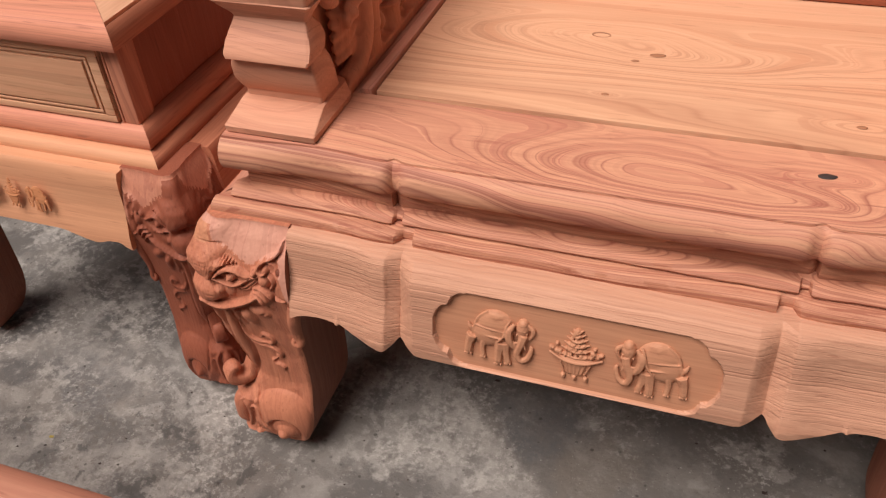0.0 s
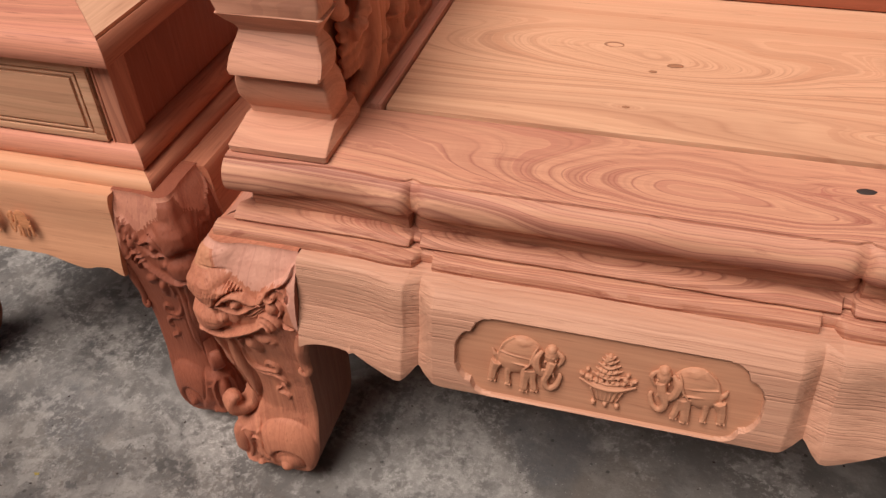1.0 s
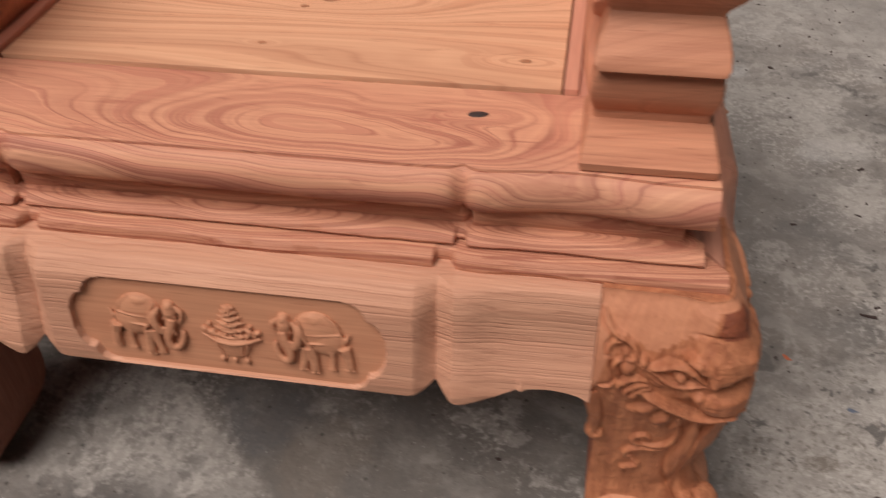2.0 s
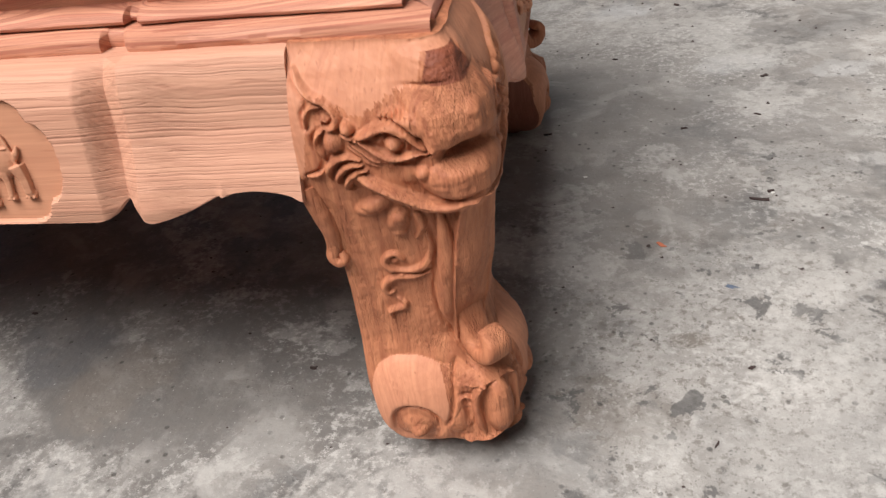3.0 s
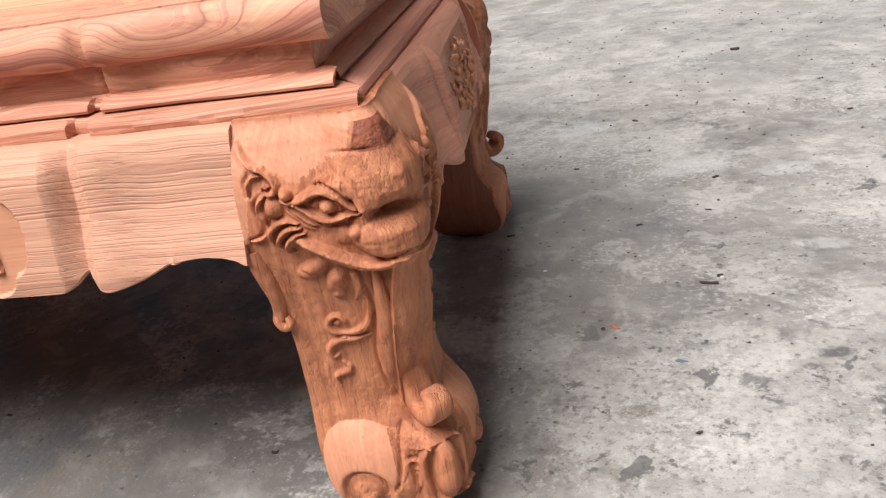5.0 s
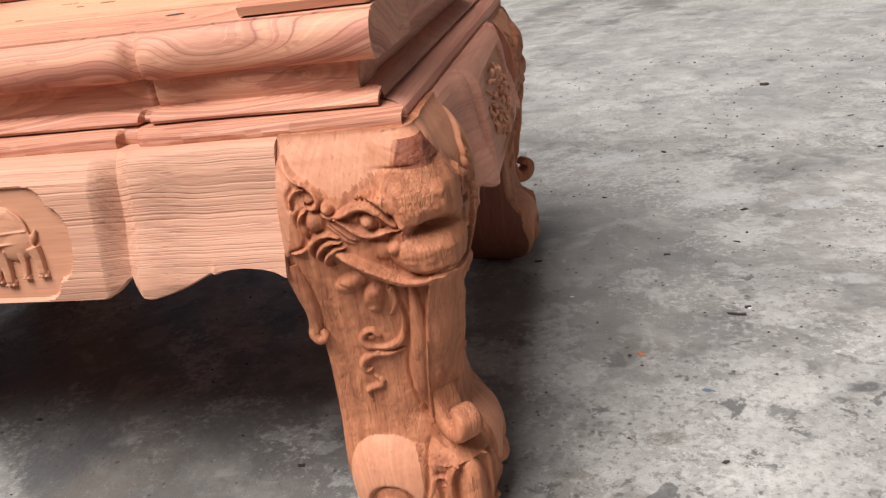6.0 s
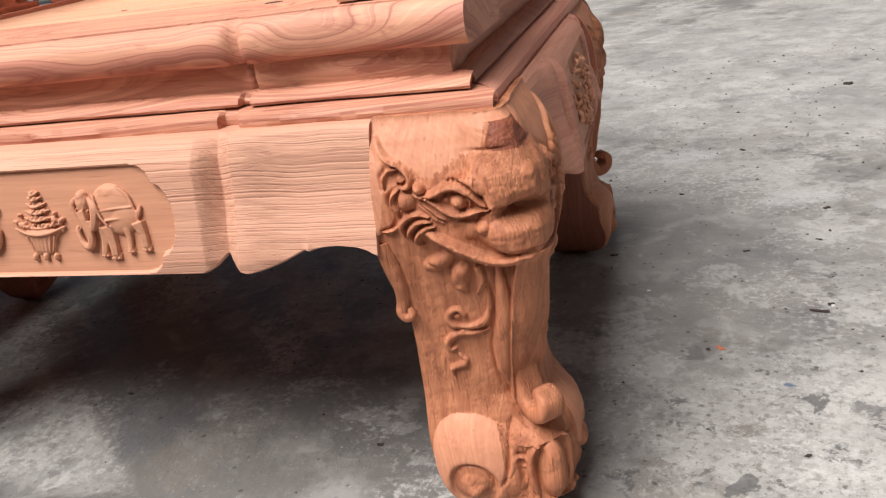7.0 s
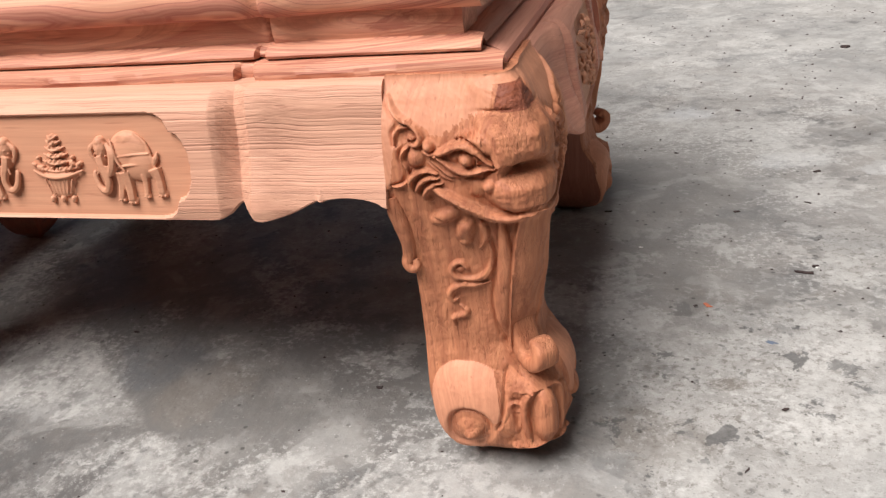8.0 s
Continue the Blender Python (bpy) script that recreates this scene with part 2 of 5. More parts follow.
wood_mauve = wood("rosewood_sanded_mauve", 2, (0.64, 0.335, 0.250), (0.54, 0.245, 0.185), (0.33, 0.125, 0.085), slope=(1.4, 0.9, 0.0), rings=5, figure=0.55, streak=0.2, bump=0.2, pink=1.0, mauve=0.7, fine_scale=4.0)
wood_dark_back = wood("rosewood_reddish_back", 0, (0.42, 0.14, 0.08), (0.36, 0.11, 0.062), (0.17, 0.044, 0.026), rings=8, figure=0.5, bump=0.4)
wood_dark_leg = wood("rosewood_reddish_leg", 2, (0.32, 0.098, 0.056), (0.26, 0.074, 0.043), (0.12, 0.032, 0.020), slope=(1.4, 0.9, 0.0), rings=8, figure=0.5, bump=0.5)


STAINS_AND_SHADE = [  # centre, radii, colour, strength
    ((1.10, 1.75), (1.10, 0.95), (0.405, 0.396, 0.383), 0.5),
    # under chair and side table: shade painted in, mixed with darker cement
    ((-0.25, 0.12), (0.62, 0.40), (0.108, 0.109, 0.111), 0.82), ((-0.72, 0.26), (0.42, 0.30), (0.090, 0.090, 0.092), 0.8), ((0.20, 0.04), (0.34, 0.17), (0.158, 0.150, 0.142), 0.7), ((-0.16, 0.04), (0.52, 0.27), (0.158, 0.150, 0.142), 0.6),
    ((0.47, 0.55), (0.17, 0.24), (0.223, 0.211, 0.199), 0.75), ((0.66, 0.745), (0.075, 0.035), (0.464, 0.464, 0.464), 0.55), ((0.80, 0.715), (0.05, 0.03), (0.472, 0.472, 0.468), 0.55), ((0.50, 0.98), (0.06, 0.04), (0.481, 0.484, 0.489), 0.6), ((0.80, 0.46), (0.035, 0.02), (0.497, 0.489, 0.472), 0.7), ((0.50, 0.05), (0.05, 0.05), (0.207, 0.186, 0.166), 0.6), ((0.62, 0.43), (0.05, 0.07), (0.232, 0.217, 0.203), 0.7), ((0.556, 0.143), (0.022, 0.012), (0.166, 0.145, 0.124), 0.8),
    ((0.745, 0.225), (0.024, 0.012), (0.070, 0.070, 0.075), 0.85), ((0.80, 0.165), (0.035, 0.013), (0.083, 0.083, 0.087), 0.8), ((0.72, 0.205), (0.010, 0.007), (0.050, 0.050, 0.054), 0.9),
    ((-0.06, 0.12), (0.06, 0.07), (0.132, 0.137, 0.145), 0.7), ((0.02, 0.07), (0.05, 0.06), (0.199, 0.178, 0.158), 0.7), ((0.45, -0.08), (0.025, 0.02), (0.182, 0.170, 0.158), 0.7),
    ((-0.66, 0.02), (0.07, 0.06), (0.166, 0.166, 0.170), 0.7), ((-0.55, 0.15), (0.10, 0.08), (0.174, 0.166, 0.158), 0.6), ((-0.40, -0.12), (0.05, 0.03), (0.149, 0.149, 0.153), 0.6), ((0.69, 0.33), (0.04, 0.02), (0.215, 0.203, 0.191), 0.7)]


ROUGH = [((0.68, 0.08), (0.27, 0.24)), ((0.70, 0.43), (0.075, 0.085)), ((0.38, -0.09), (0.20, 0.055)), ((-0.55, -0.08), (0.22, 0.10)), ((1.05, 0.55), (0.25, 0.30))]      # scabbed, pale cement


def concrete():
    mat, nt, bsdf = nodes_of("worn_concrete")
    tc = nt.nodes.new("ShaderNodeTexCoord")
    v = tc.outputs["Object"]
    step = lambda f, a, b: ramp_node(nt, f, [(a, (0, 0, 0)), (b, (1, 1, 1))])
    times = lambda f, k: math_node(nt, 'MULTIPLY', f, k)
    big = step(noise_node(nt, v, 2.6, 7.0, 0.62, 0.6), 0.44, 0.54)
    mid = step(noise_node(nt, v, 8.0, 8.0, 0.66, 0.2), 0.475, 0.54)
    small = step(noise_node(nt, v, 24.0, 6.0, 0.66, 0.1), 0.46, 0.56)
    fine = noise_node(nt, v, 85.0, 5.0, 0.65)
    col = mix_node(nt, big, (0.148, 0.143, 0.138), (0.257, 0.245, 0.232))
    warm = step(noise_node(nt, v, 4.2, 4.0, 0.55), 0.46, 0.66)
    col = mix_node(nt, times(warm, 0.35), col, (0.347, 0.302, 0.261))
    wob = nt.nodes.new("ShaderNodeTexNoise")
    wob.inputs["Scale"].default_value = 16.0
    wob.inputs["Detail"].default_value = 6.0
    wob.inputs["Roughness"].default_value = 0.65
    nt.links.new(v, wob.inputs["Vector"])
    rough = None
    for centre, radii in ROUGH:
        mp = nt.nodes.new("ShaderNodeMapping")
        mp.inputs["Location"].default_value = (-centre[0] / radii[0], -centre[1] / radii[1], 0)
        mp.inputs["Scale"].default_value = (1 / radii[0], 1 / radii[1], 1)
        nt.links.new(v, mp.inputs["Vector"])
        ln = nt.nodes.new("ShaderNodeVectorMath")
        ln.operation = 'LENGTH'
        nt.links.new(mp.outputs[0], ln.inputs[0])
        d = math_node(nt, 'ADD', ln.outputs["Value"], times(math_node(nt, 'SUBTRACT', wob.outputs["Fac"], 0.5), 2.0))
        m = ramp_node(nt, d, [(0.85, (1, 1, 1)), (1.05, (0, 0, 0))])
        rough = m if rough is None else math_node(nt, 'MAXIMUM', rough, m)
    # trowel sweeps
    sweeps = nt.nodes.new("ShaderNodeMapping")
    sweeps.inputs["Scale"].default_value = (2.2, 9.0, 1.0)
    sweeps.inputs["Rotation"].default_value = (0, 0, radians(9))
    nt.links.new(v, sweeps.inputs["Vector"])
    swept = step(noise_node(nt, sweeps.outputs[0], 2.2, 7.0, 0.66, 0.5), 0.47, 0.58)
    col = mix_node(nt, times(swept, 0.20), col, (0.389, 0.377, 0.356))
    col = mix_node(nt, times(rough, 0.62), col, (0.401, 0.387, 0.367))
    for centre, radii, colour, strength in STAINS_AND_SHADE:
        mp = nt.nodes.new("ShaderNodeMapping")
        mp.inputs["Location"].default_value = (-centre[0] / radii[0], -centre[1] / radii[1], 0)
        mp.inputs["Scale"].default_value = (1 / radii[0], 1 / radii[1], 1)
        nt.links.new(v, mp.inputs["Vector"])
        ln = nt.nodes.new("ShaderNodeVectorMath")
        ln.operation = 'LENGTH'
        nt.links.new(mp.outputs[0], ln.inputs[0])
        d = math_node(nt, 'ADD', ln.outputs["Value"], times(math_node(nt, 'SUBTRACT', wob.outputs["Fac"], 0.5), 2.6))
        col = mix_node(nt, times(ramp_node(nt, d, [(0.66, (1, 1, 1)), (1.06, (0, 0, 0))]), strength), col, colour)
    col = mix_node(nt, times(mid, 0.26), col, (0.389, 0.373, 0.352))
    col = mix_node(nt, times(small, 0.22), col, (0.194, 0.178, 0.161))
    pale = step(noise_node(nt, v, 52.0, 6.0, 0.75), 0.53, 0.62)
    col = mix_node(nt, times(math_node(nt, 'MULTIPLY', pale, math_node(nt, 'ADD', times(big, 0.85), 0.15)), 0.42), col, (0.497, 0.484, 0.464))
    col = mix_node(nt, times(step(fine, 0.50, 0.68), 0.28), col, (0.158, 0.145, 0.132))
    grit = step(noise_node(nt, v, 330.0, 2.0, 0.6), 0.64, 0.71)
    col = mix_node(nt, times(grit, 0.7), col, (0.108, 0.099, 0.091))
    chalk = step(noise_node(nt, v, 290.0, 2.0, 0.5), 0.68, 0.76)
    col = mix_node(nt, times(chalk, 0.7), col, (0.596, 0.588, 0.572))
    vor = nt.nodes.new("ShaderNodeTexVoronoi")
    vor.inputs["Scale"].default_value = 58.0
    nt.links.new(v, vor.inputs["Vector"])
    pits = math_node(nt, 'MULTIPLY', ramp_node(nt, vor.outputs["Distance"], [(0.09, (1, 1, 1)), (0.17, (0, 0, 0))]), step(noise_node(nt, v, 14.0, 3.0, 0.6), 0.44, 0.50))
    col = mix_node(nt, times(pits, 0.8), col, (0.058, 0.054, 0.050))
    # pin holes and scuffed crumbs of cement
    vor2 = nt.nodes.new("ShaderNodeTexVoronoi")
    vor2.inputs["Scale"].default_value = 150.0
    nt.links.new(v, vor2.inputs["Vector"])
    holes = math_node(nt, 'MULTIPLY', ramp_node(nt, vor2.outputs["Distance"], [(0.10, (1, 1, 1)), (0.22, (0, 0, 0))]), math_node(nt, 'MULTIPLY', step(noise_node(nt, v, 31.0, 4.0, 0.6), 0.46, 0.54), math_node(nt, 'ADD', times(math_node(nt, 'MAXIMUM', times(big, 0.4), rough), 0.85), 0.15)))
    col = mix_node(nt, times(holes, 0.75), col, (0.083, 0.075, 0.068))
    scuff = math_node(nt, 'MULTIPLY', step(noise_node(nt, v, 120.0, 4.0, 0.75), 0.52, 0.60), step(noise_node(nt, v, 5.5, 5.0, 0.6), 0.48, 0.58))
    col = mix_node(nt, times(scuff, 0.6), col, (0.563, 0.551, 0.530))
    blot = math_node(nt, 'MULTIPLY', step(noise_node(nt, v, 17.0, 7.0, 0.72, 0.4), 0.55, 0.60), step(noise_node(nt, v, 2.1, 3.0, 0.5), 0.42, 0.56))
    col = mix_node(nt, times(blot, 0.42), col, (0.497, 0.484, 0.464))
    damp = math_node(nt, 'MULTIPLY', step(noise_node(nt, v, 12.0, 6.0, 0.68, 0.5), 0.57, 0.63), step(noise_node(nt, v, 3.1, 3.0, 0.5), 0.48, 0.58))
    col = mix_node(nt, times(damp, 0.5), col, (0.140, 0.139, 0.137))
    # speckle of the scabbed cement
    dark_s = math_node(nt, 'MULTIPLY', step(noise_node(nt, v, 105.0, 5.0, 0.72), 0.54, 0.60), rough)
    col = mix_node(nt, times(dark_s, 0.72), col, (0.153, 0.137, 0.120))
    pale_s = math_node(nt, 'MULTIPLY', step(noise_node(nt, v, 70.0, 6.0, 0.75, 0.3), 0.55, 0.60), rough)
    col = mix_node(nt, times(pale_s, 0.34), col, (0.513, 0.505, 0.484))
    # dark flecks where the skin has broken away
    fleck = math_node(nt, 'MULTIPLY', step(noise_node(nt, v, 23.0, 6.0, 0.68, 0.2), 0.592, 0.612), math_node(nt, 'MAXIMUM', rough, times(step(noise_node(nt, v, 4.6, 3.0, 0.5), 0.52, 0.62), 0.7)))
    col = mix_node(nt, times(fleck, 0.75), col, (0.077, 0.075, 0.074))
    # smooth dark trowelled cement and thin pale skins with ragged edges
    slick = step(noise_node(nt, v, 4.4, 5.0, 0.6, 1.0), 0.44, 0.74)
    col = mix_node(nt, times(slick, 0.42), col, (0.122, 0.122, 0.125))
    skin = math_node(nt, 'MULTIPLY', step(noise_node(nt, v, 8.5, 5.0, 0.55, 0.8), 0.560, 0.590), step(noise_node(nt, v, 34.0, 5.0, 0.7), 0.30, 0.56))
    col = mix_node(nt, times(skin, 0.32), col, (0.43, 0.42, 0.40))
    # hard-edged scabs of paler cement
    scab = math_node(nt, 'MULTIPLY', step(noise_node(nt, v, 5.2, 9.0, 0.70, 0.1), 0.535, 0.555), step(noise_node(nt, v, 60.0, 4.0, 0.7), 0.36, 0.50))
    col = mix_node(nt, times(scab, 0.38), col, (0.504, 0.491, 0.468))
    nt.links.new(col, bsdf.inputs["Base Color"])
    nt.links.new(math_node(nt, 'ADD', times(mid, 0.16), 0.40), bsdf.inputs["Roughness"])
    bp = nt.nodes.new("ShaderNodeBump")
    bp.inputs["Strength"].default_value = 0.35
    bp.inputs["Distance"].default_value = 0.002
    nt.links.new(math_node(nt, 'SUBTRACT', math_node(nt, 'ADD', fine, times(mid, 0.6)), math_node(nt, 'ADD', pits, times(small, 0.4))), bp.inputs["Height"])
    nt.links.new(bp.outputs[0], bsdf.inputs["Normal"])
    return mat


def plain(name, col, rough=0.7):
    mat, nt, bsdf = nodes_of(name)
    tc = nt.nodes.new("ShaderNodeTexCoord")
    f = noise_node(nt, tc.outputs["Object"], 90.0, 4.0, 0.6)
    nt.links.new(mix_node(nt, f, tuple(c * 0.6 for c in col), tuple(min(1, c * 1.35) for c in col)), bsdf.inputs["Base Color"])
    bsdf.inputs["Roughness"].default_value = rough
    return mat


concrete_mat = concrete()


# ---- mesh helpers ----
def part(name, bm, material, parent=None, label="", smooth=True, auto=None):
    me = bpy.data.meshes.new(name)
    bm.normal_update()
    bm.to_mesh(me)
    bm.free()
    ob = new(name, me)
    me.materials.append(material)
    if smooth:
        me.polygons.foreach_set("use_smooth", [True] * len(me.polygons))
        if auto:
            me.set_sharp_from_angle(angle=radians(auto))
    if parent is not None:
        ob.parent = parent
    if label:
        ob["label"] = label
    return ob


def thing(name, label, category, group="", at=(0, 0, 0)):
    ob = new(name)
    ob.location = at
    ob.empty_display_size = 0.05
    return tagged(ob, label, category, group)


def lerp_table(table, x):
    """Piecewise-linear table of (x, value), smoothed at its knots."""
    if x <= table[0][0]:
        return table[0][1]
    for (x0, v0), (x1, v1) in zip(table, table[1:]):
        if x <= x1:
            k = (x - x0) / (x1 - x0)
            return v0 + (v1 - v0) * k
    return table[-1][1]


def soft_table(table, x):
    """As lerp_table, as a smooth curve that never overshoots its knots."""
    if x <= table[0][0]:
        return table[0][1]
    if x >= table[-1][0]:
        return table[-1][1]
    k = 0
    while x > table[k + 1][0]:
        k += 1

    def slope(i):
        if i == 0 or i == len(table) - 1:
            return 0.0
        a = (table[i][1] - table[i - 1][1]) / (table[i][0] - table[i - 1][0])
        b = (table[i + 1][1] - table[i][1]) / (table[i + 1][0] - table[i][0])
        return 0.0 if a * b <= 0 else 2 * a * b / (a + b)
    (x0, v0), (x1, v1) = table[k], table[k + 1]
    d = x1 - x0
    t = (x - x0) / d
    return (2 * t ** 3 - 3 * t ** 2 + 1) * v0 + (t ** 3 - 2 * t ** 2 + t) * d * slope(k) + (3 * t ** 2 - 2 * t ** 3) * v1 + (t ** 3 - t ** 2) * d * slope(k + 1)


def sweep(bm, rows, closed=True, cap=True):
    """Skin a list of rows of points; each row is a closed loop."""
    grid = [[bm.verts.new(p) for p in row] for row in rows]
    n = len(grid[0])
    for a, b in zip(grid, grid[1:]):
        for k in range(n if closed else n - 1):
            j = (k + 1) % n
            bm.faces.new((a[k], a[j], b[j], b[k]))
    if cap:
        bm.faces.new(list(reversed(grid[0])))
        bm.faces.new(grid[-1])
    return grid


def block(bm, x0, x1, y0, y1, z0, z1, bevel=0.002, m=None):
    made = bmesh.ops.create_cube(bm, size=1.0)
    bmesh.ops.transform(bm, verts=made["verts"], matrix=Matrix.Translation(((x0 + x1) / 2, (y0 + y1) / 2, (z0 + z1) / 2)) @ Matrix.Diagonal((x1 - x0, y1 - y0, z1 - z0, 1)))
    if bevel:
        edges = {ed for v in made["verts"] for ed in v.link_edges}
        bmesh.ops.bevel(bm, geom=list(edges), offset=bevel, segments=2, affect='EDGES', profile=0.6)


def ball(bm, c, r, m=None, sub=2):
    r = (r, r, r) if isinstance(r, (int, float)) else r
    mat = Matrix.Translation(c) @ (m or Matrix()) @ Matrix.Diagonal((*r, 1))
    bmesh.ops.create_icosphere(bm, subdivisions=sub, radius=1.0, matrix=mat)


def spline(pts, steps=5):
    out = []
    p = [Vector(q) for q in pts]
    p = [2 * p[0] - p[1]] + p + [2 * p[-1] - p[-2]]
    for i in range(1, len(p) - 2):
        for k in range(steps):
            t = k / steps
            a, b, c, d = p[i - 1], p[i], p[i + 1], p[i + 2]
            out.append(0.5 * ((2 * b) + (c - a) * t + (2 * a - 5 * b + 4 * c - d) * t * t + (3 * b - a - 3 * c + d) * t ** 3))
    out.append(p[-2])
    return out


def tube(bm, pts, radii, sides=7, steps=5):
    """A closed, tapering tube along a smoothed line."""
    line = spline(pts, steps)
    n = len(line)
    rs = [lerp_table(list(enumerate(radii)), k * (len(radii) - 1) / (n - 1)) for k in range(n)]
    rows = []
    up = Vector((0.3, -0.9, 0.2))
    for k, q in enumerate(line):
        d = (line[min(k + 1, n - 1)] - line[max(k - 1, 0)])
        if d.length < 1e-9:
            d = Vector((0, 0, 1))
        d.normalize()
        s = d.cross(up)
        if s.length < 1e-3:
            s = d.cross(Vector((1, 0, 0)))
        s.normalize()
        w = s.cross(d)
        rows.append([q + rs[k] * (math.cos(6.2832 * i / sides) * s + math.sin(6.2832 * i / sides) * w) for i in range(sides)])
    sweep(bm, rows)


def spiral(cx, cz, r0, r1, a0, turns, n=14):
    """Points (u, v) on a spiral, from radius r0 at angle a0 (degrees) to r1."""
    return [(cx + (r0 + (r1 - r0) * k / n) * math.cos(radians(a0 + 360 * turns * k / n)), cz + (r0 + (r1 - r0) * k / n) * math.sin(radians(a0 + 360 * turns * k / n))) for k in range(n + 1)]


def carved(name, bm, voxel, smooth=3):
    """Fuse overlapping closed pieces into one carved mesh."""
    bmesh.ops.recalc_face_normals(bm, faces=bm.faces)
    me = bpy.data.meshes.new(name)
    bm.to_mesh(me)
    bm.free()
    ob = new(name, me)
    mod = ob.modifiers.new("fuse", 'REMESH')
    mod.mode, mod.voxel_size, mod.use_smooth_shade = 'VOXEL', voxel, True
    if smooth:
        sm = ob.modifiers.new("soften", 'SMOOTH')
        sm.factor, sm.iterations = 0.5, smooth
    dg = bpy.context.evaluated_depsgraph_get()
    dg.update()
    out = bpy.data.meshes.new_from_object(ob.evaluated_get(dg))
    out.name = name
    bpy.data.objects.remove(ob)
    bpy.data.meshes.remove(me)
    out.polygons.foreach_set("use_smooth", [True] * len(out.polygons))
    return out


def mesh_part(name, me, material, parent, m=None, label=""):
    ob = new(name, me)
    if not me.materials:
        me.materials.append(material)
    elif isinstance(material, tuple) or me.materials[0] is not material:
        for k, slot in enumerate(ob.material_slots):
            slot.link = 'OBJECT'
            slot.material = material[k] if isinstance(material, tuple) else material
    ob.parent = parent
    if m is not None:
        ob.matrix_basis = m
    if label:
        ob["label"] = label
    return ob


# ---- ground ----
bm = bmesh.new()
bmesh.ops.create_grid(bm, x_segments=24, y_segments=24, size=60.0)
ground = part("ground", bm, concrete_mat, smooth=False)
tagged(ground, "worn grey concrete floor with pale patches and dark specks", "floor", kind="structure")

# ---- the leg, shared by the chair and the tables ----
CORNER = 0.408      # the leg is alike on both sides of the line x + y = CORNER
XI = [(0.0, 0.345), (0.012, 0.328), (0.03, 0.3155), (0.055, 0.3065), (0.08, 0.3035), (0.126, 0.3028), (0.19, 0.3030), (0.215, 0.3020), (0.236, 0.2975), (0.25, 0.294), (0.35, 0.294)]
# the corner's line from the foot up: how far it stands out along the diagonal
OUT = [(0.0, 0.236), (0.0095, 0.2560), (0.022, 0.2780), (0.032, 0.2880), (0.045, 0.2934), (0.063, 0.2930), (0.074, 0.2905), (0.089, 0.2775), (0.102, 0.2590), (0.115, 0.2560), (0.134, 0.2575), (0.145, 0.2625), (0.158, 0.2670), (0.172, 0.2705), (0.190, 0.2765), (0.209, 0.2790), (0.223, 0.2830), (0.238, 0.2850), (0.250, 0.2925), (0.258, 0.2945), (0.2665, 0.2945), (0.2755, 0.2880), (0.2825, 0.2760), (0.2895, 0.2880), (0.298, 0.2930), (0.308, 0.2915), (0.316, 0.2850), (0.326, 0.2790), (0.3385, 0.2720), (0.349, 0.2600)]
YF = [(0.0, 0.026), (0.012, 0.010), (0.03, 0.001), (0.05, -0.003), (0.08, -0.001), (0.10, 0.003), (0.125, 0.007), (0.16, 0.007), (0.19, 0.004), (0.22, 0.000), (0.245, -0.005), (0.27, -0.008), (0.295, -0.006), (0.312, -0.002), (0.332, 0.008), (0.349, 0.0185)]
RO_CUT = [(0.0, 0.034), (0.05, 0.026), (0.095, 0.030), (0.125, 0.046), (0.16, 0.042), (0.20, 0.028), (0.24, 0.016), (0.28, 0.012), (0.33, 0.010), (0.35, 0.018)]
RO = [(0.0, 0.034), (0.05, 0.026), (0.095, 0.030), (0.125, 0.046), (0.16, 0.042), (0.20, 0.028), (0.235, 0.022), (0.25, 0.028), (0.31, 0.030), (0.35, 0.030)]      # RO_CUT: the corner that the carving is laid out on


def yf(z):
    return soft_table(YF, z)


